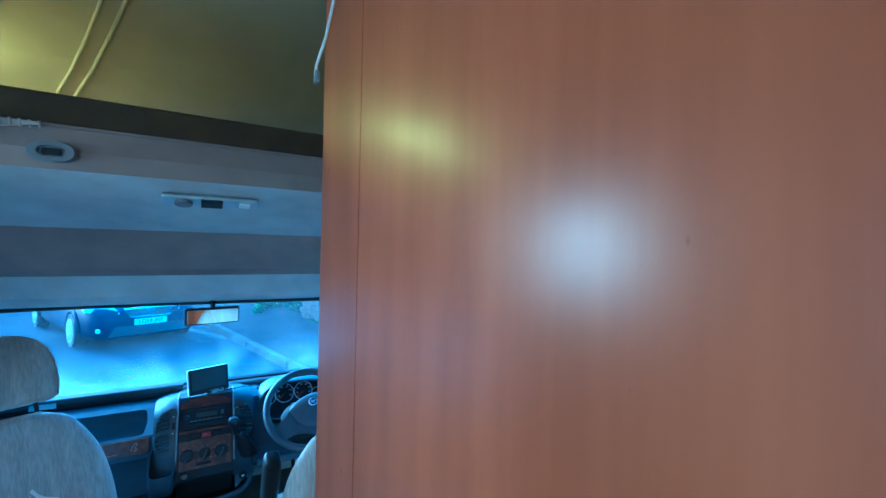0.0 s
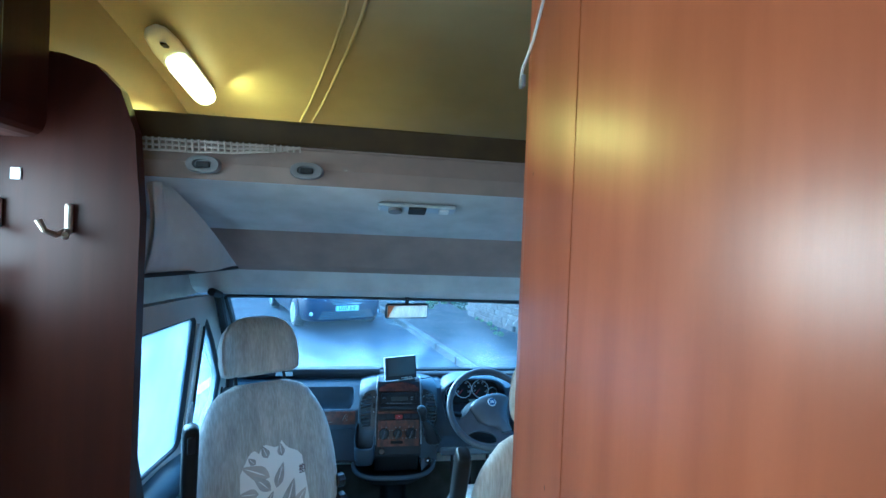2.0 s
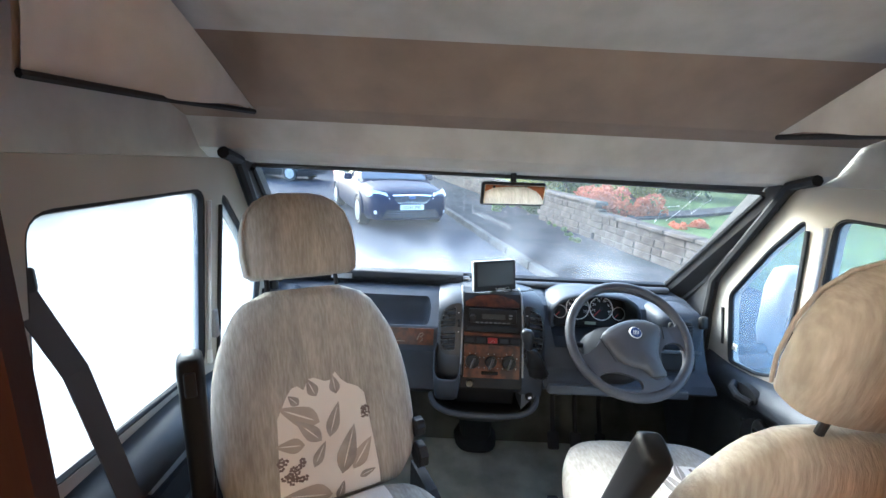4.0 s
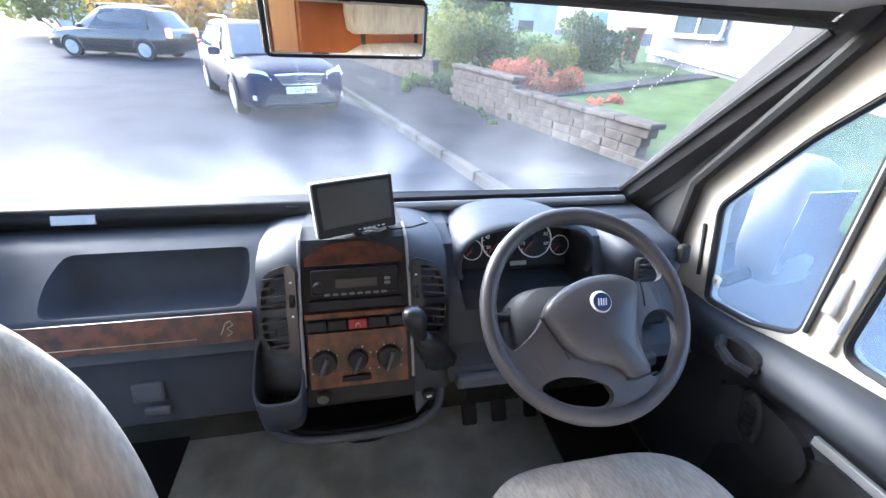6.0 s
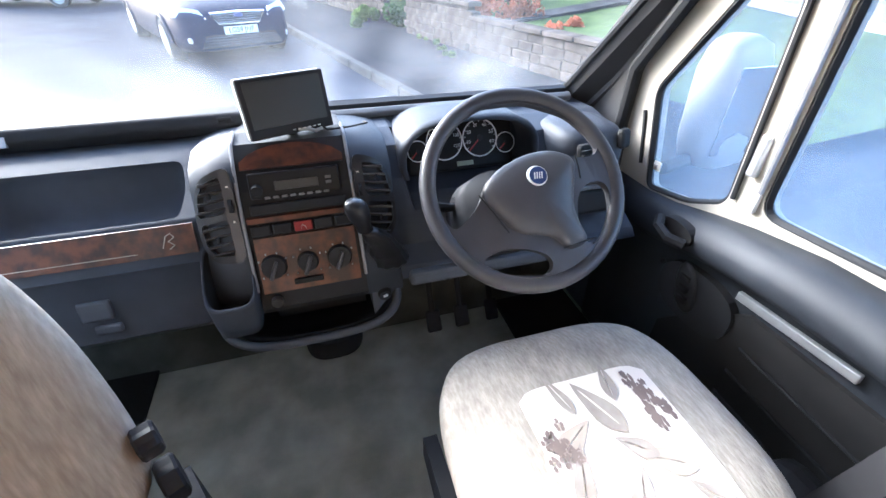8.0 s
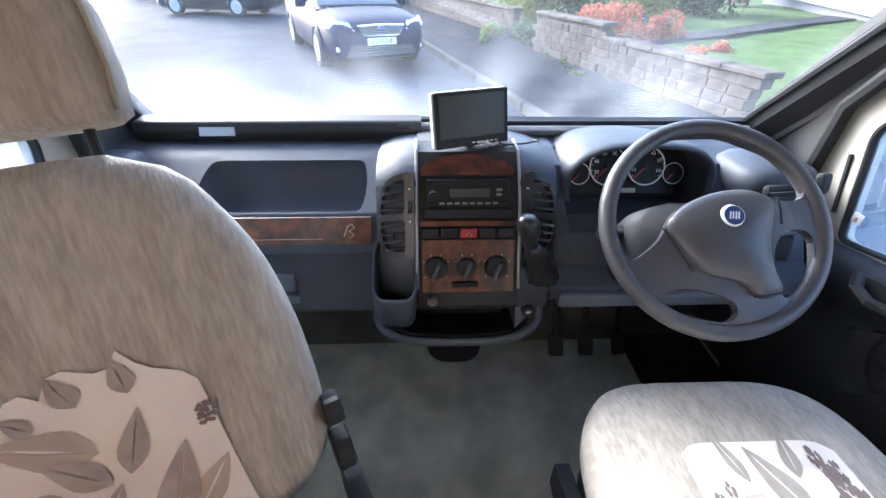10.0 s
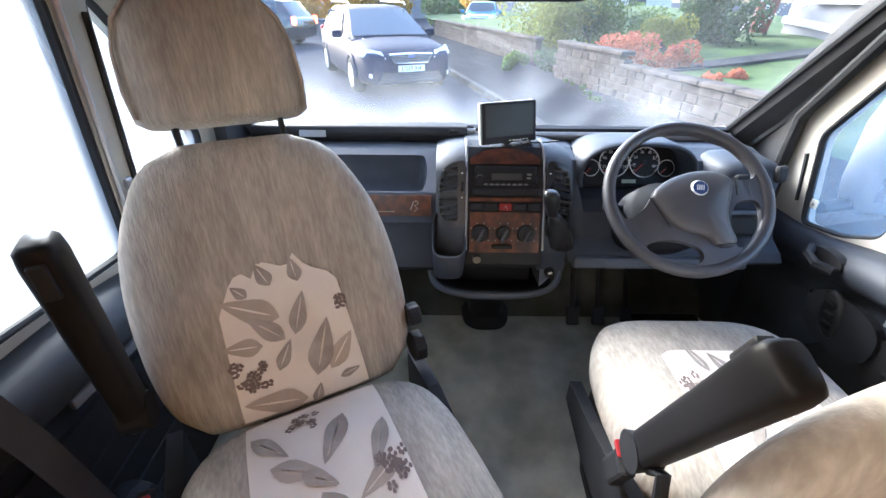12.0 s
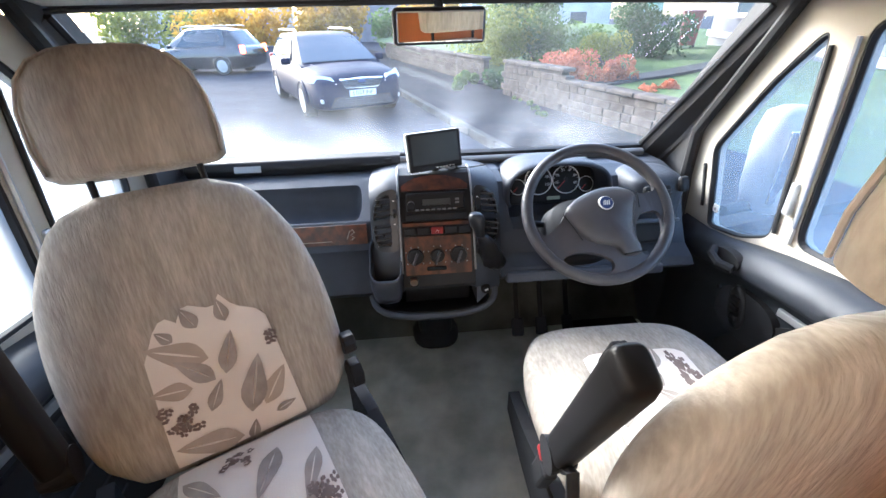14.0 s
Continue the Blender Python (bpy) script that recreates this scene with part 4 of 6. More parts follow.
part("hub_pad", loft([[(pcx + (x - pcx) * q, pcy + (y - pcy) * q, z) for x, y in pr] for z, q in ((-0.05, 0.7), (-0.02, 0.93), (0.008, 1.0), (0.016, 0.985), (0.022, 0.94), (0.028, 0.82), (0.033, 0.6), (0.036, 0.35), (0.037, 0.1))]), WHEELP, sw, smooth=True)
part("column_shroud", loft([superring(-0.01, -0.02, z, a, c, 24, 3) for z, a, c in ((-0.045, 0.10, 0.075), (-0.12, 0.115, 0.085), (-0.20, 0.11, 0.08))]), BLACK, sw, "black steering column shroud", smooth=True)
for p0, p1 in (((-0.100, -0.012), (-0.055, -0.088)), ((0.104, 0.05), (0.106, 0.0)), ((0.045, -0.128), (0.105, -0.118))):
    part("pad_seam", tube([(*p0, 0.019), ((p0[0] + p1[0]) / 2, (p0[1] + p1[1]) / 2, 0.022), (*p1, 0.019)], 0.0018, 5), BLACK, sw)
part("badge", disc((0.012, 0.008, 0.036), 0.021, 0.006, "z", 28, bevel=0.003), WHITE, sw, "pale ring round the badge")
part("badge_face", disc((0.012, 0.008, 0.0385), 0.0165, 0.003, "z", 28), BLUE, sw, "blue enamel badge centre")
for k in range(4):
    part("badge_bar", block((0.005 + 0.0047 * k, 0.008, 0.0402), (0.0022, 0.013, 0.001), 0, rot(0, 0, -8)), WHITEP, sw)
part("column", loft([superring(0, -0.01, z, a, c, 20, 2.6) for z, a, c in ((-0.06, 0.06, 0.055), (-0.16, 0.065, 0.06), (-0.30, 0.06, 0.06))]), BLACK, sw)
place(sw, Matrix.Translation((0.451, 2.01, 0.778)) @ rot(0, 0, -4) @ rot(45))
for sx, nm in ((-1, "indicator_stalk"), (1, "wiper_stalk")):
    s = thing(nm, "black column stalk behind the steering wheel", "stalk")
    part("arm", tube([(0.451 + sx * 0.05, 2.10, 0.70), (0.451 + sx * 0.12, 2.095, 0.705), (0.451 + sx * 0.165, 2.09, 0.715)], [0.012, 0.009, 0.014], 10), BLACK, s)
# ignition barrel
part("ignition_barrel", disc((0.365, 2.10, 0.70), 0.022, 0.05, "x", 18), BLACK, dash)

# gear lever on the dash
gl = thing("gear_lever", "dashboard gear lever with black knob and leather gaiter", "gear lever")
def pleat(x, y, z, a, k):
    ring = superring(x, y, z, a, a, 24, 2.4)
    return [(x + (px - x) * (1 + 0.07 * math.sin(3 * j + k)), y + (py - y) * (1 + 0.07 * math.sin(3 * j + k)), pz) for j, (px, py, pz) in enumerate(ring)]


part("gaiter", loft([pleat(x, y, z, a, k) for k, (x, y, z, a) in enumerate(((0.205, 2.175, 0.535, 0.040), (0.202, 2.16, 0.555, 0.043), (0.195, 2.145, 0.585, 0.036), (0.188, 2.13, 0.605, 0.037), (0.180, 2.118, 0.63, 0.028), (0.172, 2.106, 0.65, 0.028), (0.160, 2.092, 0.675, 0.019), (0.155, 2.088, 0.685, 0.014)))]), PODBLACK, gl, "creased black leather gaiter", smooth=True)
part("lever", tube([(0.165, 2.095, 0.66), (0.150, 2.083, 0.70), (0.141, 2.078, 0.72)], 0.009, 10), BLACK, gl)
part("knob", loft([superring(0.137 + (z - 0.735) * -0.2, 2.076 - (z - 0.735) * 0.15, z, a, a, 18, 2.1) for z, a in ((0.685, 0.012), (0.69, 0.015), (0.71, 0.0165), (0.722, 0.021), (0.738, 0.0235), (0.752, 0.022), (0.762, 0.016), (0.766, 0.007))]), PODBLACK, gl, "worn glossy knob", smooth=True)

# rear view monitor on the dash top
mo = thing("dash_monitor", "small flat monitor with black bezel on a dash stand", "monitor")
part("case", block((0, 0.012, 0), (0.178, 0.018, 0.118), 0.006), WHITE, mo, "pale grey rear shell")
part("bezel", block((0, 0, 0), (0.176, 0.016, 0.116), 0.004), BLACK, mo)
part("screen", block((0, -0.0085, 0.006), (0.155, 0.002, 0.088), 0.001), SCREEN, mo)
for i in range(6):
    part("button", block((0.0 + 0.011 * i, -0.0095, -0.0505), (0.006, 0.003, 0.002), 0.0), WHITEP, mo)
place(mo, Matrix.Translation((0.036, 2.293, 0.885)) @ rot(0, 0, 20) @ rot(-12))
st_ = thing("monitor_stand", "curved silver monitor stand fixed to the dash", "stand")
part("neck", tube([(0.036, 2.30, 0.85), (0.036, 2.30, 0.822)], 0.012, 12), BLACK, st_)
part("foot", tube([(-0.03, 2.27, 0.832), (-0.015, 2.27, 0.828), (0.0, 2.275, 0.833), (0.036, 2.28, 0.836), (0.072, 2.285, 0.833), (0.085, 2.285, 0.828), (0.10, 2.288, 0.832)], 0.004, 8), SILVER, st_)
cb = thing("monitor_cable", "thin black cable across the dash top", "cable")
part("wire", tube([(0.09, 2.30, 0.84), (0.11, 2.29, 0.826), (0.16, 2.30, 0.825), (0.20, 2.33, 0.82), (0.20, 2.40, 0.80)], 0.0022, 6), BLACK, cb)

# long black blind case along the windscreen base
bl = thing("blind_case", "long black blind case lying along the windscreen base", "blind case")
part("body", prism(round_poly([(2.475, 0.772), (2.46, 0.80), (2.475, 0.823), (2.53, 0.826), (2.535, 0.776)], 0.008, 3), -0.81, -0.075), BLACK, bl)
part("label_plate", block((-0.60, 2.464, 0.80), (0.09, 0.006, 0.022), 0.001, rot(-25)), SILVER, bl)
part("clip", block((-0.12, 2.463, 0.812), (0.03, 0.008, 0.01), 0.002, rot(-25)), DARK, bl)
part("end_pin", tube([(-0.08, 2.50, 0.80), (-0.045, 2.50, 0.80)], 0.012, 10), STEELGREY, bl)
rb = thing("wiper_rail", "silver trim rail along the windscreen base", "trim rail")
part("rail", prism(round_poly([(2.50, 0.774), (2.495, 0.79), (2.51, 0.80), (2.53, 0.79), (2.53, 0.774)], 0.005, 3), -0.05, 0.84), STEELGREY, rb)
part("seal", prism([(2.535, 0.775), (2.53, 0.805), (2.55, 0.81), (2.56, 0.776)], -0.05, 0.84), BLACK, rb)

# interior mirror
mi = thing("rear_view_mirror", "rectangular interior mirror with dark frame", "mirror")
part("shell", block((0, 0.012, 0), (0.215, 0.022, 0.075), 0.014, segs=3), BLACK, mi)
m_mirror = mat("mirror_glass", (0.85, 0.85, 0.85), 0.02, 1.0)
part("mirror_glass", block((0, -0.001, 0), (0.20, 0.006, 0.062), 0.01), m_mirror, mi)
part("stem", tube([(0, 0.02, 0.03), (0, 0.03, 0.07)], 0.01, 8), BLACK, mi)
place(mi, Matrix.Translation((0.045, 2.065, 1.225)) @ rot(0, 0, 10) @ rot(6))

# pedals
for x, w in ((0.36, 0.05), (0.46, 0.05), (0.57, 0.045)):
    p = thing("foot_pedal", "black rubber foot pedal in the footwell", "pedal", "driver pedals")
    part("pad", block((x, 2.34, 0.12), (w, 0.02, 0.075), 0.008, rot(-35)), BLACK, p)
    part("arm", tube([(x, 2.35, 0.13), (x, 2.42, 0.26), (x, 2.44, 0.45)], 0.01, 8), DARK, p)

# ---- seats ----
def interp(table, s):
    for i, ((a, va), (c, vc)) in enumerate(zip(table, table[1:])):
        if s <= c:
            h = c - a
            t = (s - a) / h
            p, q = table[max(0, i - 1)], table[min(len(table) - 1, i + 2)]
            m0, m1 = (vc - p[1]) / (c - p[0]), (q[1] - va) / (q[0] - a)
            return (2 * t ** 3 - 3 * t * t + 1) * va + (t ** 3 - 2 * t * t + t) * h * m0 + (3 * t * t - 2 * t ** 3) * vc + (t ** 3 - t * t) * h * m1
    return table[-1][1]


BW = [(0, 0.20), (0.12, 0.246), (0.4, 0.259), (0.68, 0.241), (0.86, 0.20), (0.95, 0.162), (1, 0.10)]
BT = [(0, 0.045), (0.1, 0.068), (0.5, 0.07), (0.85, 0.058), (0.96, 0.042), (1, 0.018)]
AX0, AX1 = Vector((0, -0.265, 0.435)), Vector((0.018, -0.487, 0.952))
BN = Vector((0, (AX1 - AX0).z, -(AX1 - AX0).y)).normalized()


def recline(top):
    """Sets the lean of the backrest that is built next."""
    global AX1, BN
    AX1 = Vector(top)
    BN = Vector((0, (AX1 - AX0).z, -(AX1 - AX0).y)).normalized()



def back_point(x, s, off=0.0):
    """A place on the front of the backrest: x across, s up its height."""
    w, th = interp(BW, s), interp(BT, s)
    u = max(-1.0, min(1.0, x / w))
    rise = th * (1 - abs(u) ** 2.8) ** (1 / 2.8) + 0.022 * math.sin(math.pi * min(1, s)) * (u * u - 0.35)
    return AX0.lerp(AX1, s) + BN * (rise + off) + Vector((x, 0, 0))


def cushion_point(x, y, off=0.0):
    """A place on top of the seat cushion."""
    r = (abs(x / 0.262) ** 3.4 + abs((y - 0.03) / 0.265) ** 3.4) ** (1 / 3.4)
    z = 0.425 + 0.075 * (1 - min(1, r) ** 3.2) ** (1 / 2.0) + 0.012 * min(1, (x / 0.2) ** 2)
    return Vector((x, y, z + off))


def ribbon(f, left, right, bm):
    """A strip between two rows of (u, v), laid on the surface f."""
    a = [bm.verts.new(f(*p)) for p in left]
    c = [bm.verts.new(f(*p)) for p in right]
    for i in range(len(a) - 1):
        bm.faces.new((a[i], a[i + 1], c[i + 1], c[i]))
    return bm


def leaf_print(f, cu, cv, length, width, ang, k=1.0):
    b = bm_new()
    L, Rr, mid, mid2 = [], [], [], []
    ca, sa = math.cos(radians(ang)), math.sin(radians(ang))
    for i in range(9):
        t = i / 8
        w = width * 0.5 * math.sin(math.pi * t ** 0.8) * (1 + 0.12 * math.sin(7 * t)) + 0.0004
        v = (t - 0.5) * length
        vein = 0.045 * width * math.sin(math.pi * t) if 0.15 < t < 0.85 else 0.0
        for lst, p in ((L, -w), (mid, -vein), (mid2, vein), (Rr, w)):
            lst.append((cu + p * ca - v * sa, cv + (p * sa + v * ca) * k))
    ribbon(f, L, mid, b)
    return ribbon(f, mid2, Rr, b)


def blossom_print(f, cu, cv, n, spread, k=1.0, seed=1):
    rnd = random.Random(seed)
    b = bm_new()
    for _ in range(n):
        x, y = cu + rnd.uniform(-1, 1) * spread, cv + rnd.uniform(-1, 1) * spread * k
        for j in range(5):
            a = j * 1.257 + rnd.random()
            px, py = x + 0.0052 * math.cos(a), y + 0.0052 * math.sin(a) * k
            b.faces.new([b.verts.new(f(px + 0.0036 * math.cos(q), py + 0.0036 * k * math.sin(q))) for q in (0, 1.26, 2.51, 3.77, 5.03)])
    return b


def cab_seat(label, facing, arms, knob_side):
    s = thing("swivel_chair", label, "seat", "cab seats")
    # cushion
    rings = []
    for z, k in ((0.31, 0.86), (0.33, 0.93), (0.37, 0.985), (0.41, 1.0), (0.425, 1.0)):
        rings.append([(x, y, z) for x, y, _ in superring(0, 0.03, z, 0.262 * k, 0.265 * k, 48, 3.4)])
    for k in (0.985, 0.96, 0.92, 0.85, 0.7, 0.5, 0.25, 0.03):
        rings.append([tuple(cushion_point(x, y)) for x, y, _ in superring(0, 0.03, 0, 0.262 * k, 0.265 * k, 48, 3.4)])
    part("seat", loft(rings), VELOUR, s, smooth=True)
    # backrest
    rings = []
    NS = 22
    for i in range(NS + 1):
        q = i / NS
        w = interp(BW, q)
        front = [back_point(w * math.cos(a), q) for a in [math.pi * k / 20 for k in range(21)]]
        th = interp(BT, q)
        rear = [AX0.lerp(AX1, q) - BN * th * (max(0, 1 - abs(math.cos(a)) ** 2.4)) ** 0.5 + Vector((-w * math.cos(a), 0, 0)) for a in [math.pi * k / 20 for k in range(1, 20)]]
        rings.append(front + rear)
    bk_ = part("backrest", loft(rings), VELOUR, s, smooth=True)
    # printed inset panels
    bf = lambda x, v: back_point(x, v, 0.0035)
    bp2 = lambda x, v: back_point(x, v, 0.006)
    b = bm_new()
    xs_ = [-0.128 + 0.256 * k / 16 for k in range(17)]
    cols = []
    for x in xs_:
        top = 0.56 - 0.12 * (abs(x) / 0.128) ** 3 + 0.018 * math.sin(x * 95) + 0.010 * math.sin(x * 230)
        cols.append([(x * (1.0 - 0.12 * j / 10), 0.02 + (top - 0.02) * j / 10) for j in range(11)])
    for c0_, c1_ in zip(cols, cols[1:]):
        ribbon(bf, c0_, c1_, b)
    bmesh.ops.remove_doubles(b, verts=b.verts, dist=1e-5)
    part("printed_inset", b, INSET, s, "ivory cloth inset printed with leaves", smooth=True)
    K = 1.75
    for u, v, ln, wd, an in ((-0.042, 0.345, 0.085, 0.036, 42), (0.024, 0.37, 0.09, 0.032, -22), (-0.022, 0.235, 0.066, 0.025, -32), (0.050, 0.225, 0.125, 0.048, -22), (-0.022, 0.53, 0.05, 0.028, 20), (0.036, 0.525, 0.05, 0.026, 4), (-0.07, 0.49, 0.035, 0.022, 40), (0.092, 0.095, 0.045, 0.018, -78), (0.02, 0.05, 0.05, 0.022, -20)):
        part("leaf_print", leaf_print(bp2, -u, v, ln, wd, -an, K), LEAF, s)
    for u, v, ln, wd, an in ((-0.06, 0.42, 0.11, 0.05, 60), (0.085, 0.19, 0.09, 0.04, -40), (-0.06, 0.07, 0.12, 0.055, 75), (-0.09, 0.30, 0.07, 0.035, 80)):
        part("leaf_print", leaf_print(lambda x, y: back_point(x, y, 0.005), -u, v, ln, wd, -an, K), LEAF_PALE, s)
    part("blossom_print", blossom_print(bp2, 0.092, 0.20, 20, 0.030, K, 3), BERRY, s)
    part("blossom_print", blossom_print(bp2, -0.105, 0.37, 6, 0.012, K, 5), BERRY, s)
    cf = lambda x, y: cushion_point(x, y, 0.003)
    cf2 = lambda x, y: cushion_point(x, y, 0.0055)
    b = bm_new()
    for k in range(14):
        x0_, x1_ = -0.128 + 0.256 * k / 14, -0.128 + 0.256 * (k + 1) / 14
        e0, e1 = (0.125 - 0.02 * (abs(x) / 0.128) ** 8 for x in (x0_, x1_))
        ribbon(cf, [(x0_, -0.20 + (e0 + 0.20) * j / 8) for j in range(9)], [(x1_, -0.20 + (e1 + 0.20) * j / 8) for j in range(9)], b)
    bmesh.ops.remove_doubles(b, verts=b.verts, dist=1e-5)
    part("printed_inset", b, INSET, s, "ivory cloth inset printed with leaves", smooth=True)
    for u, v, ln, wd, an in ((0.0, 0.06, 0.12, 0.045, 22), (0.045, 0.10, 0.08, 0.026, -12), (-0.055, 0.10, 0.09, 0.022, 14), (-0.09, -0.04, 0.11, 0.03, -25), (-0.02, -0.09, 0.11, 0.04, -30), (0.09, -0.12, 0.09, 0.03, 40), (0.02, -0.02, 0.07, 0.03, 50)):
        part("leaf_print", leaf_print(cf2, u, v, ln, wd, an), LEAF, s)
    for u, v, ln, wd, an in ((0.05, -0.05, 0.1, 0.04, 60), (-0.07, 0.02, 0.09, 0.035, -60)):
        part("leaf_print", leaf_print(lambda x, y: cushion_point(x, y, 0.0045), u, v, ln, wd, an), LEAF_PALE, s)
    part("blossom_print", blossom_print(cf2, 0.098, 0.05, 14, 0.02, 2.4, 8), BERRY, s)
    part("blossom_print", blossom_print(cf2, -0.10, 0.02, 14, 0.022, 1.6, 9), BERRY, s)
    part("blossom_print", blossom_print(cf2, 0.03, -0.15, 14, 0.03, 0.8, 10), BERRY, s)
    # headrest on two posts
    hc = AX1 + (AX1 - AX0).normalized() * 0.155 + BN * 0.02
    up = (AX1 - AX0).normalized()
    rings = []
    for k, (t, w, th) in enumerate(((-0.122, 0.134, 0.045), (-0.112, 0.149, 0.058), (-0.065, 0.155, 0.064), (0.0, 0.152, 0.064), (0.05, 0.139, 0.058), (0.083, 0.113, 0.05), (0.103, 0.078, 0.038), (0.113, 0.04, 0.02))):
        rings.append([hc + up * t + Vector((x, 0, 0)) + BN * y for x, y, _ in superring(0, 0, 0, w, th, 36, 2.8)])
    hr = part("headrest", loft(rings), VELOUR, s, smooth=True)
    edge = [(-0.112, 0.149, 0.058), (-0.065, 0.155, 0.064), (0.0, 0.152, 0.064), (0.05, 0.139, 0.058), (0.083, 0.113, 0.05), (0.103, 0.078, 0.038), (0.113, 0.038, 0.02)]
    part("piping", tube([hc + up * t + Vector((sx * w * 0.94, 0, 0)) + BN * th * 0.62 for sx, row in ((1, edge), (-1, edge[::-1])) for t, w, th in row], 0.0035, 6), VELOUR, hr)
    for x in (-0.094, 0.094):
        p0 = AX1 + Vector((x, 0, 0)) - up * 0.06
        part("headrest_post", tube([p0, p0 + up * 0.2], 0.0065, 10), BLACK, s)
        part("post_collar", tube([p0 + up * 0.028, p0 + up * 0.043], [0.026, 0.018], 16), BLACK, s)
    # base and runner box
    part("base", block((0, 0.02, 0.24), (0.42, 0.44, 0.14), 0.03), BLACK, s)
    part("pedestal", loft([superring(0, 0.02, z, a, c, 24, 4) for z, a, c in ((0.0, 0.22, 0.23), (0.03, 0.22, 0.23), (0.06, 0.17, 0.18), (0.17, 0.17, 0.18))]), DARK, s)
    for sx in (-1, 1):
        part("side_shield", loft([[(sx * 0.25, y, z), (sx * 0.28, y, z), (sx * 0.28, y, z + h), (sx * 0.25, y, z + h)] for y, z, h in ((-0.30, 0.27, 0.16), (-0.18, 0.22, 0.20), (0.05, 0.22, 0.12), (0.2, 0.24, 0.07))]), BLACK, s)
    # recline knobs
    for (y, z, r) in ((-0.275, 0.565, 0.024), (-0.255, 0.485, 0.034)):
        b = loft([[(knob_side * (0.243 + d), y + (r * q + 0.004 * (k % 2)) * math.cos(2 * math.pi * k / 16), z + (r * q + 0.004 * (k % 2)) * math.sin(2 * math.pi * k / 16)) for k in range(16)] for d, q in ((0.0, 0.8), (0.004, 1.0), (0.026, 1.0), (0.03, 0.85))])
        part("recline_knob", b, BLACK, s, "ribbed black recline knob")
    # folded up armrests
    for sx, lean, ln, ax, ay, az in arms:
        pv = Vector((sx * ax, ay, az))
        d = Vector((0, math.sin(radians(lean)), math.cos(radians(lean))))
        q = Vector((0, d.z, -d.y))
        rings = []
        for t, w, h in ((-0.03, 0.018, 0.020), (-0.015, 0.023, 0.028), (0.05, 0.023, 0.030), (ln * 0.6, 0.024, 0.032), (ln - 0.03, 0.025, 0.034), (ln - 0.008, 0.023, 0.031), (ln, 0.016, 0.024)):
            rings.append([pv + d * t + Vector((x, 0, 0)) + q * y for x, y, _ in superring(0, 0, 0, w, h, 24, 4)])
        a_ = part("armrest", loft(rings), GLOSSBLACK, s, "black plastic armrest folded up", smooth=True)
        part("end_catch", block(tuple(pv + d * (ln - 0.05) + q * 0.036), (0.022, 0.012, 0.055), 0.004, rot(-lean)), BLACK, a_)
        part("pivot_cover", disc(tuple(pv), 0.035, 0.05, "x", 20, bevel=0.006), BLACK, s)
        part("pivot_hook", tube([pv + Vector((0, -0.03, 0.0)), pv + Vector((0, -0.06, 0.03)), pv + Vector((0, -0.075, -0.02))], 0.012, 8), BLACK, s)
    # belt buckle
    bx = -0.29 if facing == 0 else 0.29
    bu = part("belt_buckle", block((bx, -0.12, 0.44), (0.03, 0.05, 0.09), 0.008, rot(20)), BLACK, s)
    part("red_button", block((bx, -0.115, 0.49), (0.026, 0.03, 0.014), 0.003, rot(20)), RED, bu, "red release button")
    return s


ps = cab_seat("swivelled taupe velour seat with leaf-printed inset, facing the living space", 1, [(1, 1, 0.36, 0.285, -0.25, 0.56)], -1)
place(ps, pose(-0.322, 1.444, 0, 0, 0, 207.5))
recline((0, -0.365, 0.985))
ds = cab_seat("driver seat in taupe velour with leaf-printed inset, facing the steering wheel", 0, [(-1, -22, 0.39, 0.28, -0.15, 0.535)], 1)
place(ds, pose(0.475, 1.64, 0, 0, 0, 0))

# ---- fittings over the cab and in the living space ----
li = thing("overcab_lamp", "oblong lit reading lamp with a warm glowing diffuser", "lamp")
la, lb = Vector((-0.885, 1.60, 2.245)), Vector((-0.865, 2.02, 2.145))
d_ = (lb - la).normalized()
dn = Vector((0.55, -0.2, -0.8)).normalized()
sd = d_.cross(dn).normalized()
def lamp_rings(t0, t1, w, h, off):
    out = []
    for t, k in ((0, 0.45), (0.06, 0.8), (0.2, 1), (0.8, 1), (0.94, 0.8), (1, 0.45)):
        c = la.lerp(lb, t0 + (t1 - t0) * t) + dn * off
        out.append([c + sd * x * k + dn * y * k for x, y, _ in superring(0, 0, 0, w, h, 20, 2.5)])
    return out


part("base", loft(lamp_rings(0, 1, 0.05, 0.02, 0.0)), WHITE, li, smooth=True)
part("diffuser", loft(lamp_rings(0.27, 0.98, 0.045, 0.022, 0.018)), LAMPGLOW, li, "glowing warm diffuser", smooth=True)
part("switch", block(tuple(la.lerp(lb, 0.14) + dn * 0.024), (0.02, 0.03, 0.01), 0.004), BLACK, li)
lp = new("lamp_light", bpy.data.lights.new("lamp_light", "AREA"))
lp.data.shape, lp.data.size, lp.data.size_y = "RECTANGLE", 0.06, 0.28
lp.data.energy, lp.data.color = 1.8, (1.0, 0.56, 0.06)
lp.matrix_world = look(tuple(la.lerp(lb, 0.62) + dn * 0.045), tuple(la.lerp(lb, 0.62) + dn * 0.045 + Vector((0.4, 0.2, -0.9))))

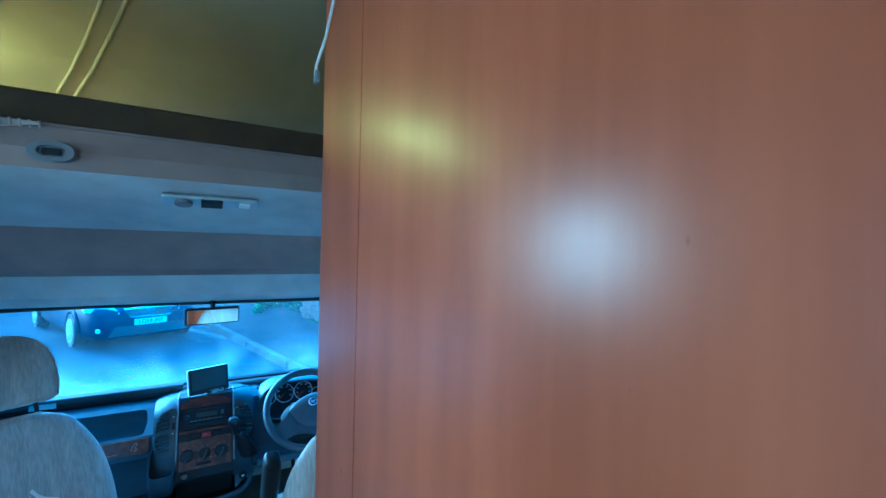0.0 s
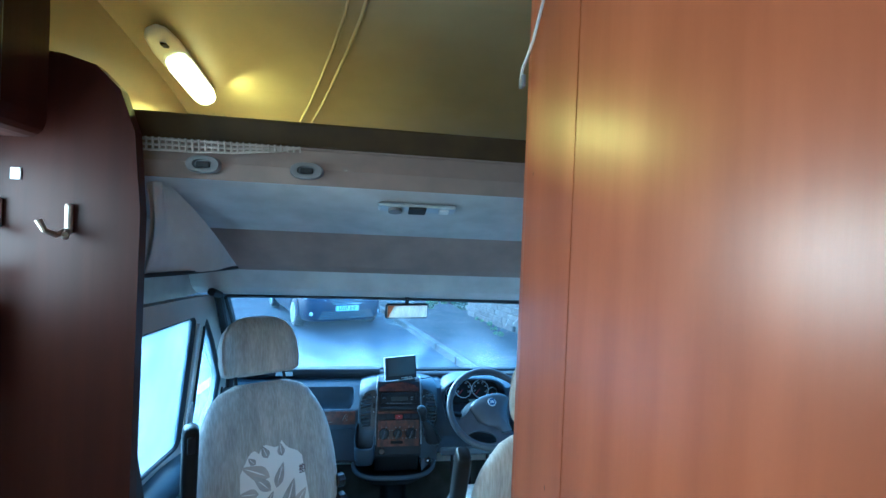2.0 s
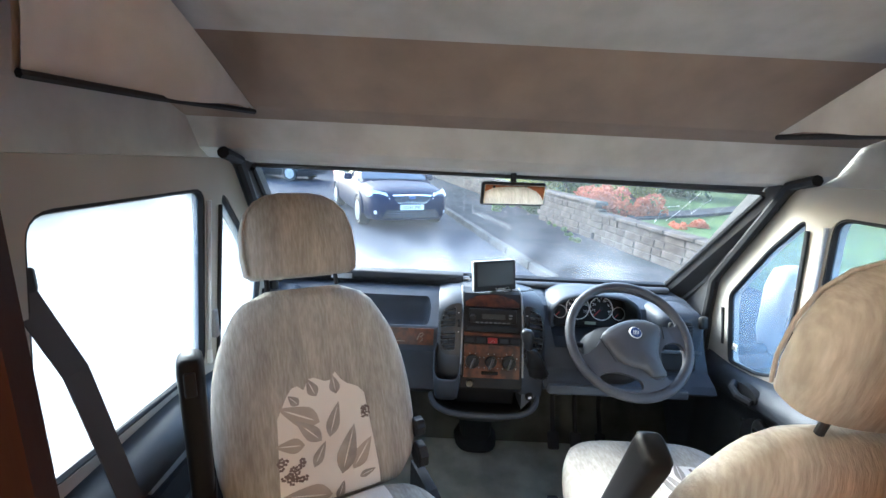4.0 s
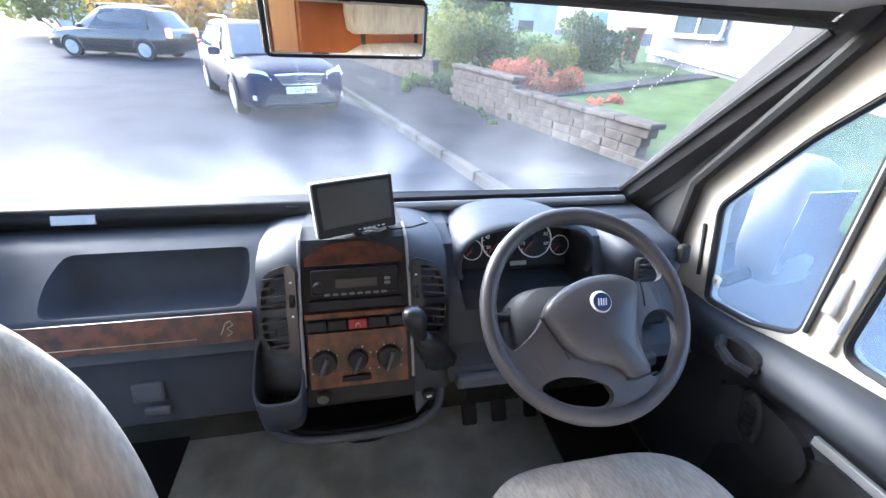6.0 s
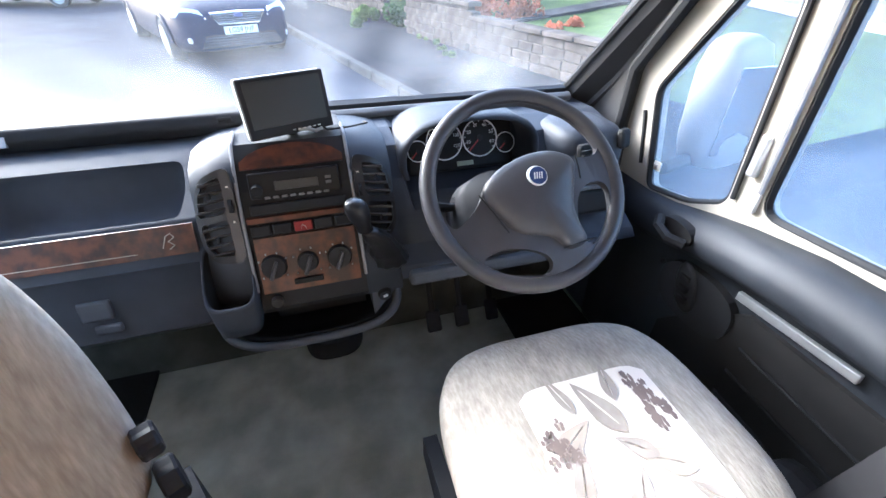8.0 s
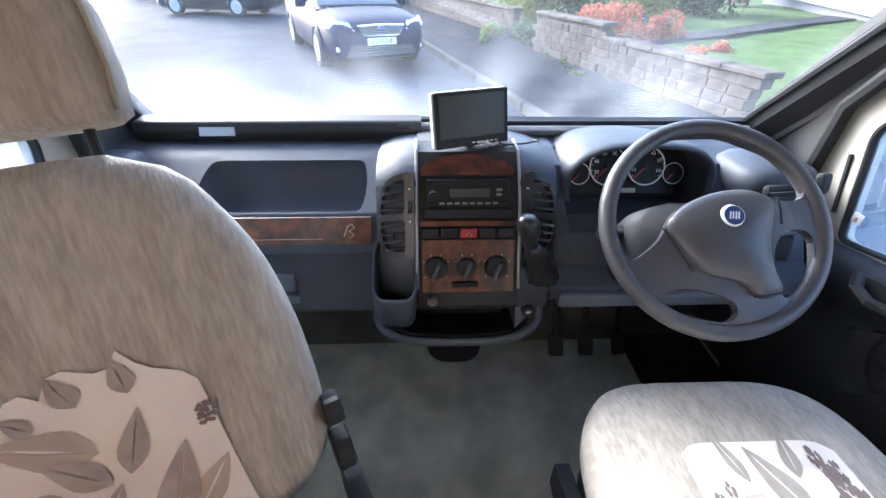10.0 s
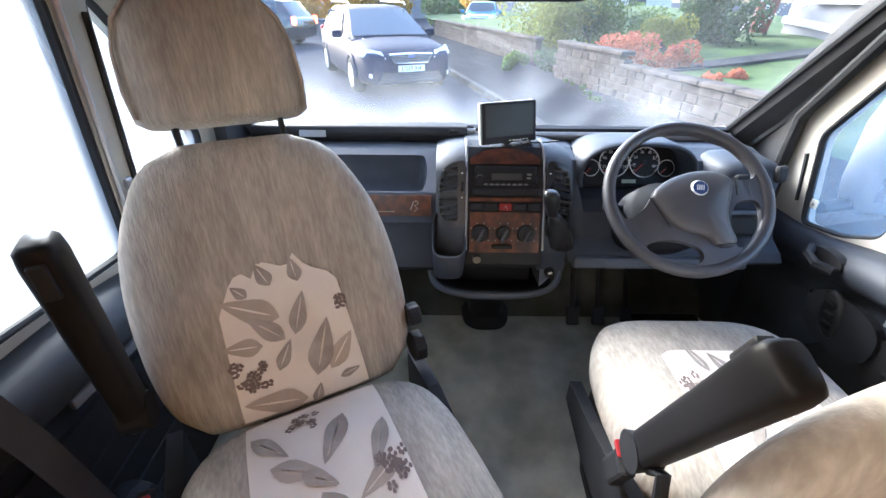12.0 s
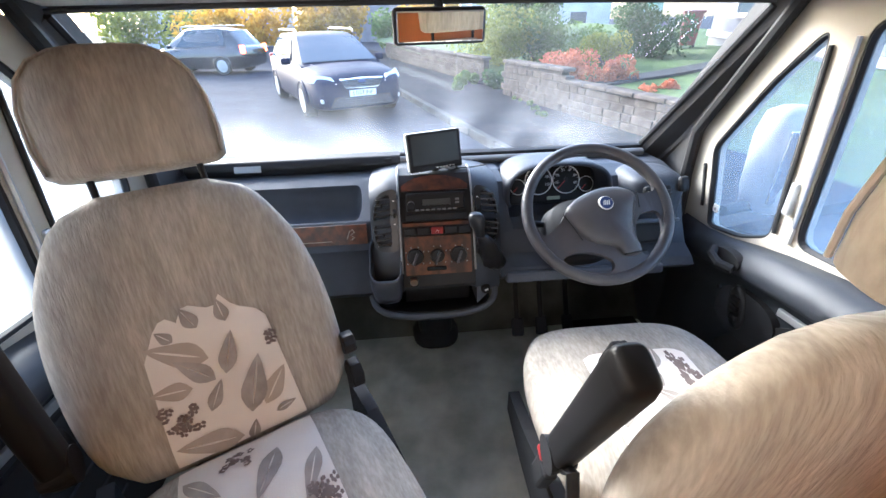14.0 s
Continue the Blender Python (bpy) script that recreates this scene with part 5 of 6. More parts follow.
cl_ = thing("cab_lamp", "slim silver map lamp with dark switch on the headliner", "lamp")
part("plate", block((0, 0, 0), (0.245, 0.055, 0.014), 0.006), SILVER, cl_)
part("swivel_lens", disc((-0.07, 0.0, -0.01), 0.022, 0.014, "z", 20), STEELGREY, cl_)
part("switch", block((0.0, 0, -0.009), (0.055, 0.05, 0.01), 0.002), BLACK, cl_)
part("lens", block((0.085, 0.0, -0.008), (0.03, 0.03, 0.008), 0.002), WHITE, cl_)
place(cl_, Matrix.Translation((0.02, 1.385, 1.664)) @ rot(-15))
for x, y in ((-0.563, 1.25), (-0.298, 1.25)):
    c = thing("recessed_catch", "oval grey recessed catch on the padded strip", "catch", "strip catches")
    part("ring", loft([[(x + px, y - yy, 1.738 + pz) for px, pz, _ in superring(0, 0, 0, 0.045 * k, 0.024 * k, 28, 2.4)] for yy, k in ((0.0, 1), (0.012, 0.9), (0.012, 0.55), (0.004, 0.5))]), STEELGREY, c)
    part("slot", block((x, y - 0.006, 1.738), (0.035, 0.008, 0.016), 0.004), DARK, c)
# safety net hanging at the bed edge
nt = thing("safety_net", "bunched white mesh safety net tucked under the bed edge", "net")
b = bm_new()
for j in range(3):
    tube([(-0.72 + 0.4 * k / 24, 1.245 + 0.004 * math.sin(k), 1.797 - 0.014 * j * (1 - (k / 24) ** 3)) for k in range(25)], 0.0035, 5, bm=b)
for k in range(26):
    x = -0.72 + 0.4 * k / 25
    tube([(x, 1.245, 1.802), (x + 0.004, 1.24, 1.785), (x + 0.002, 1.245, 1.769 + 0.026 * (k / 25) ** 3)], 0.003, 5, bm=b)
part("mesh", b, mat("beige_cord", (0.42, 0.38, 0.33), 0.9), nt)
# folded blind cloth in the cab corners
for sx in (-1, 1):
    dp = thing("corner_drape", "pale grey folded cloth drape in the cab corner", "drape")
    rows = []
    for j in range(9):
        t = j / 8
        rows.append([])
        for i in range(9):
            u = i / 8
            a = Vector((sx * 0.72, 1.31, 1.69)).lerp(Vector((sx * 0.75, 1.34, 1.43)), t)
            c = Vector((sx * 0.70, 1.33, 1.69)).lerp(Vector((sx * 0.66, 1.86, 1.43)), t)
            p = a.lerp(c, u) + Vector((-sx * 0.02 * math.sin(u * 7 + t * 3), 0, 0.006 * math.sin(u * 9)))
            rows[-1].append(p)
    b = bm_new()
    vs = [[b.verts.new(p) for p in r] for r in rows]
    vs2 = [[b.verts.new(p + Vector((sx * 0.012, 0, 0))) for p in r] for r in rows]
    for g_ in (vs, vs2):
        for j in range(8):
            for i in range(8):
                b.faces.new((g_[j][i], g_[j][i + 1], g_[j + 1][i + 1], g_[j + 1][i]))
    part("cloth", b, HEADLINER, dp, smooth=True)
    part("hem", tube([(sx * 0.75, 1.34, 1.43), (sx * 0.72, 1.55, 1.425), (sx * 0.67, 1.86, 1.425)], 0.007, 6), BLACK, dp)
# hooks on the partition
for x, z in ((-0.834, 1.567), (-0.985, 1.575)):
    h = thing("coat_hook", "satin metal double coat hook on the wood partition", "hook", "coat hooks")
    part("plate", block((x, 1.182, z + 0.01), (0.016, 0.012, 0.075), 0.006), SATIN, h)
    part("prong", tube([(x, 1.175, z - 0.02), (x - 0.008, 1.155, z - 0.03), (x - 0.018, 1.135, z - 0.02), (x - 0.026, 1.128, z + 0.004)], [0.008, 0.007, 0.006, 0.007], 8), SATIN, h)
    part("prong", tube([(x, 1.175, z - 0.02), (x + 0.012, 1.155, z - 0.034), (x + 0.022, 1.14, z - 0.028)], [0.008, 0.007, 0.006], 8), SATIN, h)
sqr = thing("wall_sticker", "small white square sticker on the wood partition", "sticker")
part("sheet", block((-0.954, 1.188, 1.68), (0.022, 0.004, 0.028), 0.001), WHITE, sqr)
fe = thing("fire_extinguisher", "small red fire extinguisher with black head on the wall", "extinguisher")
part("cylinder", loft([superring(-1.02, 1.12, z, 0.043 * k, 0.043 * k, 24, 2) for z, k in ((1.14, 0.7), (1.15, 0.95), (1.18, 1), (1.36, 1), (1.39, 0.8), (1.41, 0.4))]), mat("red_enamel", (0.10, 0.006, 0.012), 0.4, col2=(0.12, 0.007, 0.013), scale=6), fe, smooth=True)
part("head", block((-1.02, 1.12, 1.43), (0.08, 0.05, 0.055), 0.012), BLACK, fe)
part("pin_ring", tube([(-0.985 + 0.014 * math.cos(a), 1.085, 1.475 + 0.011 * math.sin(a)) for a in [2 * math.pi * k / 16 for k in range(16)]], 0.004, 6, closed=True), mat("brass", (0.5, 0.32, 0.1), 0.35, 1.0), fe)
part("label_band", loft([superring(-1.02, 1.12, z, 0.0438, 0.0438, 24, 2) for z in (1.30, 1.33)]), BLACK, fe)
part("bracket", block((-1.02, 1.178, 1.27), (0.06, 0.03, 0.2), 0.004), BLACK, fe)
# seat belts
for sx in (-1, 1):
    bt = thing("seat_belt", "dark grey seat belt webbing hanging from the door post", "seat belt")
    b = bm_new()
    pts = [(sx * 0.92, 1.40, 1.10), (sx * 0.885, 1.43, 0.95), (sx * 0.85, 1.47, 0.6), (sx * 0.84, 1.50, 0.25)]
    if sx < 0:
        place(bt, pose(0.08, -0.03, 0))
    loft([[Vector(p) + Vector((0, -0.024, 0)), Vector(p) + Vector((0, 0.024, 0)), Vector(p) + Vector((sx * -0.003, 0.024, 0)), Vector(p) + Vector((sx * -0.003, -0.024, 0))] for p in pts], bm=b)
    part("webbing", b, mat("belt_webbing", (0.05, 0.05, 0.055), 0.8), bt)
    part("anchor", block((sx * 0.93, 1.40, 1.12), (0.03, 0.06, 0.05), 0.01), BLACK, bt)
    part("reel_cover", block((sx * 0.88, 1.50, 0.16), (0.1, 0.2, 0.32), 0.04), BLACK, bt)
# footwell shadows at the carpet edge, laid as flat black sheets
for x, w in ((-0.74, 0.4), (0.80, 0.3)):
    mt = thing("footwell_shadow", "black sheet on the carpet as footwell shadow", "mat")
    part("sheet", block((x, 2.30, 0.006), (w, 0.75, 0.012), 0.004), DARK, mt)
# door mirrors outside
for sx in (-1, 1):
    dm = thing("door_mirror", "pale grey shelled door mirror outside the cab", "mirror")
    part("shell", loft([superring(sx * 1.22, 2.30 + (z - 0.8) * 0.1, z, 0.10 * k, 0.075 * k, 24, 3) for z, k in ((0.62, 0.6), (0.64, 0.9), (0.70, 1.0), (0.88, 0.95), (0.95, 0.75), (0.97, 0.4))]), GREYTRIM, dm, smooth=True)
    part("arm", tube([(sx * 1.02, 2.25, 0.64), (sx * 1.22, 2.30, 0.64)], 0.02, 8), BLACK, dm)
    part("mirror_glass", block((sx * 1.22, 2.222, 0.79), (0.15, 0.006, 0.24), 0.002), m_mirror, dm)
# stub bonnet and outer side of the van
part_b = structure(part("bonnet", loft([[(x, y, z - 0.04 * (abs(x) / 0.9) ** 3) for y, z in ((2.62, 0.68), (2.8, 0.63), (3.0, 0.53), (3.12, 0.36), (3.15, -0.1), (2.62, -0.1))] for x in (-0.95, -0.6, -0.2, 0.2, 0.6, 0.95)]), WHITE), "white van bonnet below the windscreen", "bonnet")
cd = thing("curtain_cord", "thin white cord hooked at the washroom panel head", "cord")
part("wire", tube([(0.222, 1.005, 1.945), (0.222, 1.0, 1.965), (0.235, 0.97, 2.02), (0.243, 0.94, 2.09), (0.25, 0.92, 2.2)], 0.0035, 6), WHITE, cd)
part("clip", block((0.225, 1.005, 1.94), (0.012, 0.02, 0.03), 0.004), GREYTRIM, cd)

# ---- outside: pavement, walls, gardens, cars, houses ----
KD = Vector((1.2, -4.9, 0)).normalized()
K0 = Vector((-0.2, 12.5, GZ))
KN = Vector((-KD.y, KD.x, 0))
def kp(along, across, z=0.0):
    return K0 + KD * along + KN * across + Vector((0, 0, z))


pv = bm_new()
loft([[kp(a, 0.12, -0.05), kp(a, 0.12, 0.10), kp(a, 2.7, 0.11), kp(a, 2.7, -0.05)] for a in (-20, -10, 0, 5, 9)], bm=pv)
pav = structure(part("pavement", pv, PAVE), "dark damp asphalt pavement beside the road", "pavement")
kb = block((0, 0, 0), (0.9, 0.12, 0.18), 0.02)
kme = part("kerbstone", kb, KERB, pav)
place(kme, Matrix.Translation(kp(9, 0.06, 0.04)) @ rot(0, 0, math.degrees(math.atan2(KD.y, KD.x))))
for i in range(1, 32):
    o_ = kme.copy()
    scene.collection.objects.link(o_)
    o_.matrix_basis = Matrix.Translation(kp(9 - i * 0.92, 0.06, 0.04)) @ rot(0, 0, math.degrees(math.atan2(KD.y, KD.x)))
# lawn behind the walls, rising gently to the house
def lawn_z(x, y):
    return -0.22 + 0.045 * (x - 3) + 0.045 * (y - 8)


gb = bm_new()
gv = []
for v in range(0, 24):
    y = 4.0 + v * 1.0
    x0 = 2.5 - (y - 11.2) * 0.27 + 0.1
    gv.append([gb.verts.new((x0 + u, y, lawn_z(x0 + u, y) + 0.02 * math.sin(y * 3 + u * 2))) for u in (0, 0.5, 1, 2, 3, 4, 5, 6, 8, 12)])
for r0, r1 in zip(gv, gv[1:]):
    for k in range(9):
        gb.faces.new((r0[k], r0[k + 1], r1[k + 1], r1[k]))
structure(part("lawn", gb, GRASS), "damp green front lawn behind the garden wall", "lawn")
pth = bm_new()
loft([[(x, y - 0.35, lawn_z(x, y) - 0.1), (x, y - 0.35, lawn_z(x, y) + 0.04), (x, y + 0.35, lawn_z(x, y) + 0.04), (x, y + 0.35, lawn_z(x, y) - 0.1)] for x, y in ((4.2, 10.4), (6, 10.9), (8, 11.6), (9.6, 12.0))], bm=pth)
structure(part("garden_path", pth, KERB), "pale paved path across the front lawn", "path")


def stone_wall(name, a, c, height, label):
    w = structure(new(name), label, "wall")
    d = c - a
    L = d.length
    ang = math.degrees(math.atan2(d.y, d.x))
    part("core", block((L / 2, 0, height / 2), (L, 0.16, height - 0.02), 0.0), MORTAR, w)
    meshes = []
    for k, (sl, sh) in enumerate(((0.31, 0.127), (0.22, 0.127), (0.42, 0.127))):
        ob = part("stone", block((0, 0, 0), (sl - 0.007, 0.19, sh - 0.007), 0.012, segs=1), STONE, w)
        meshes.append((sl, ob))
    used = set()
    rnd = random.Random(len(name) + int(L * 10))
    for row in range(int(height / 0.127)):
        x = -0.1 * (row % 2)
        while x < L - 0.1:
            k = rnd.randrange(3)
            sl, ob = meshes[k]
            if k in used:
                o_ = bpy.data.objects.new("stone", ob.data)
                scene.collection.objects.link(o_)
                o_.parent = w
            else:
                o_ = ob
                used.add(k)
            o_.matrix_basis = Matrix.Translation((x + sl / 2, rnd.uniform(-0.012, 0.012), 0.065 + row * 0.127)) @ rot(rnd.uniform(-2, 2), rnd.uniform(-1.5, 1.5), rnd.uniform(-1.5, 1.5))
            x += sl
    for i in range(int(L / 0.6) + 1):
        part("coping_stone", block((0.3 + i * 0.6, 0, height + 0.03), (0.585, 0.28, 0.07), 0.015, segs=1), STONE, w)
    w.matrix_basis = Matrix.Translation(a) @ rot(0, 0, ang)
    return w


stone_wall("garden_wall_1", Vector((-0.7, 24.0, GZ + 0.1)), Vector((2.2, 13.0, GZ + 0.1)), 0.62, "weathered grey stone garden wall beside the pavement")
stone_wall("garden_wall_2", Vector((2.35, 11.2, GZ + 0.1)), Vector((2.92, 9.0, GZ + 0.1)), 0.70, "low grey stone garden wall with flat coping")
stone_wall("garden_wall_3", Vector((2.95, 8.9, GZ + 0.1)), Vector((3.65, 6.2, GZ + 0.1)), 0.51, "lower stepped length of grey stone garden wall")


def foliage(name, centre, size, count, leaf, material, label, category="shrub", seed=1, trunk=True, lumps=9):
    rnd = np.random.default_rng(seed)
    t = thing(name, label, category)
    c = np.array(centre)
    lc = rnd.normal(size=(lumps, 3)) * np.array(size) * 0.38
    lc[:, 2] = np.abs(lc[:, 2]) * 0.9
    lr = rnd.uniform(0.35, 0.62, lumps) * min(size)
    which = rnd.integers(0, lumps, count)
    d = rnd.normal(size=(count, 3))
    d /= np.linalg.norm(d, axis=1)[:, None]
    p = lc[which] + d * (lr[which] * rnd.uniform(0.75, 1.06, count))[:, None]
    p = p[p[:, 2] > -0.25 * size[2]]
    n = len(p)
    a = rnd.normal(size=(n, 3))
    a /= np.linalg.norm(a, axis=1)[:, None]
    bb = np.cross(a, rnd.normal(size=(n, 3)))
    bb /= np.linalg.norm(bb, axis=1)[:, None]
    s = (leaf * rnd.uniform(0.6, 1.3, n))[:, None]
    V = np.empty((n, 4, 3))
    V[:, 0], V[:, 1], V[:, 2], V[:, 3] = p - a * s, p + bb * s * 0.5, p + a * s, p - bb * s * 0.5
    V += c
    me = bpy.data.meshes.new("crown")
    me.from_pydata(V.reshape(-1, 3).tolist(), [], [(4 * i, 4 * i + 1, 4 * i + 2, 4 * i + 3) for i in range(n)])
    me.materials.append(material)
    ob = new("crown", me)
    ob.parent = t
    if trunk:
        b = bm_new()
        base = Vector((centre[0], centre[1], centre[2] - size[2] * 0.9))
        for k in range(4):
            tip = Vector(centre) + Vector(lc[k].tolist())
            tube([base, base.lerp(tip, 0.5) + Vector((0.05, 0, 0.1)), tip], [0.05, 0.035, 0.01], 6, bm=b)
        part("trunk", b, BARK, t)
    return t


foliage("hedge_shrub", (3.0, 14.3, 0.35), (1.1, 1.2, 1.3), 5200, 0.06, LEAF_Y, "yellow-green garden shrub behind the wall", seed=2, lumps=18)
foliage("hedge_shrub", (4.3, 14.4, 0.40), (1.1, 1.0, 1.3), 5200, 0.06, LEAF_G, "mid green garden shrub behind the wall", seed=3, lumps=18)
foliage("hedge_shrub", (6.8, 13.9, 0.45), (1.0, 0.9, 1.2), 5200, 0.06, LEAF_D, "dark green dense garden shrub", seed=4, lumps=16)
foliage("hedge_shrub", (5.4, 12.6, 0.30), (0.55, 0.5, 0.6), 2400, 0.05, LEAF_Y, "small yellow-green shrub on the lawn", seed=14, lumps=10)
foliage("russet_shrub", (3.85, 11.3, 0.10), (0.7, 0.55, 0.55), 3000, 0.045, LEAF_R, "russet-leaved low shrub behind the wall", seed=5, trunk=True, lumps=14)
foliage("russet_shrub", (4.55, 10.6, -0.02), (0.55, 0.5, 0.42), 2200, 0.045, LEAF_R, "smaller russet-leaved shrub behind the wall", seed=25, trunk=True, lumps=10)
foliage("russet_shrub", (5.1, 9.5, -0.15), (0.5, 0.4, 0.25), 1400, 0.04, LEAF_R, "low russet-leaved shrub on the lawn", seed=15)
foliage("wall_foot_plants", (1.75, 13.1, -0.28), (0.7, 1.3, 0.28), 2600, 0.05, LEAF_G, "bright green weeds at the foot of the wall", "plants", seed=6, trunk=False)
foliage("wall_foot_plants", (2.35, 12.1, -0.25), (0.3, 0.5, 0.4), 1200, 0.05, LEAF_D, "green weeds between the wall ends", "plants", seed=16, trunk=False)
foliage("wall_foot_plants", (2.45, 9.6, -0.3), (0.12, 1.2, 0.08), 700, 0.03, LEAF_G, "moss and weeds along the pavement edge", "plants", seed=17, trunk=False)
for i, (x, y, z, sz, n, m_, lb_) in enumerate(((-4.2, 29, 0.7, (2.4, 2.0, 2.2), 3600, LEAF_O, "yellow autumn tree across the road"), (2.2, 31, 1.0, (2.0, 2.0, 2.0), 3200, LEAF_O, "yellow autumn tree by the far gardens"), (-9.5, 29.5, 0.7, (3.2, 2.0, 2.2), 3600, LEAF_O, "golden autumn tree beyond the parked cars"), (-1.0, 29.5, 0.3, (2.2, 1.6, 1.4), 2600, LEAF_G, "green far garden shrub"), (5.5, 22, 1.6, (2.0, 2.0, 1.8), 3000, LEAF_G, "green leafy garden tree by the wall"), (-15, 31, 0.8, (4, 2.5, 2.2), 3000, LEAF_Y, "yellow-green far hedge trees"))):
    foliage("garden_tree", (x, y, z), sz, n, 0.16, m_, lb_, "tree", seed=30 + i, lumps=13)

# house beyond the lawn
hs = thing("house", "grey rendered house with white plinth band and windows", "house")
HM = Matrix.Translation((9.7, 8.0, 0.0)) @ rot(0, 0, -90)
part("wall", block((0, 4, 2.4), (14, 8, 5.6)), RENDERW, hs)
part("plinth_band", block((-1.5, -0.03, 0.30), (11.1, 0.12, 0.18), 0.01, rot(0, 4.5, 0)), WHITEPAINT, hs)
part("roof", loft([[(x, -0.5, 5.1), (x, 4, 7.6), (x, 8.5, 5.1)] for x in (-7.4, 7.4)]), ROOF, hs)
for x in (-5.0, -1.2, 3.6):
    wd = part("window", block((x, -0.02, 1.85), (1.9, 0.1, 1.25)), CARGLASS, hs)
    for dx in (-0.95, 0, 0.95):
        part("frame_bar", block((x + dx, -0.08, 1.85), (0.08, 0.06, 1.3), 0.01), WHITEPAINT, wd)
    for dz in (-0.64, 0.64):
        part("frame_bar", block((x, -0.08, 1.85 + dz), (1.98, 0.06, 0.08), 0.01), WHITEPAINT, wd)
    part("sill", block((x, -0.12, 1.16), (2.1, 0.18, 0.07), 0.01), WHITEPAINT, wd)
place(hs, HM)
bi = thing("wheelie_bin", "brown plastic wheelie bin beside the house", "bin")
part("body", loft([superring(0, 0, z, a, a * 1.15, 20, 6) for z, a in ((0.08, 0.20), (0.95, 0.27))]), BIN, bi)
part("lid", block((0, 0, 0.99), (0.60, 0.68, 0.07), 0.025, rot(3)), BIN, bi)
part("mark", block((-0.02, -0.315, 0.72), (0.08, 0.01, 0.1), 0.002), WHITEP, bi)
for sx in (-1, 1):
    part("wheel", disc((sx * 0.22, 0.2, 0.1), 0.1, 0.05, "x", 16), TYRE, bi)
place(bi, Matrix.Translation((8.75, 14.6, lawn_z(8.75, 14.6))) @ rot(0, 0, -25))
fn = thing("garden_gate", "pale green painted garden gate beside the house", "gate")
for k in range(5):
    part("board", block((7.75 + 0.13 * k, 15.6, 1.0), (0.12, 0.03, 1.5), 0.006), mat("pale_green_paint", (0.25, 0.42, 0.36), 0.7) if k == 0 else bpy.data.materials["pale_green_paint"], fn)
part("rail", block((8.0, 15.63, 1.4), (0.66, 0.04, 0.09), 0.006), bpy.data.materials["pale_green_paint"], fn)
# far houses as built blocks
for i, (x, y, w) in enumerate(((-16, 46, 11), (-2, 50, 12), (12, 44, 12))):
    h = thing("far_house", "pale rendered house at the end of the road", "house", "far houses")
    part("wall", block((x, y, 2.4), (w, 7, 5.6)), WHITEPAINT if i != 1 else RENDERW, h)
    part("roof", loft([[(x + sx * (w / 2 + 0.4), y - 4, 5.1), (x + sx * (w / 2 + 0.4), y, 7.6), (x + sx * (w / 2 + 0.4), y + 4, 5.1)] for sx in (-1, 1)]), ROOF, h)
    for dx in (-3.2, 0, 3.2):
        for z in (1.1, 3.7):
            part("window", block((x + dx, y - 3.5, z), (1.4, 0.1, 1.1)), CARGLASS, h)


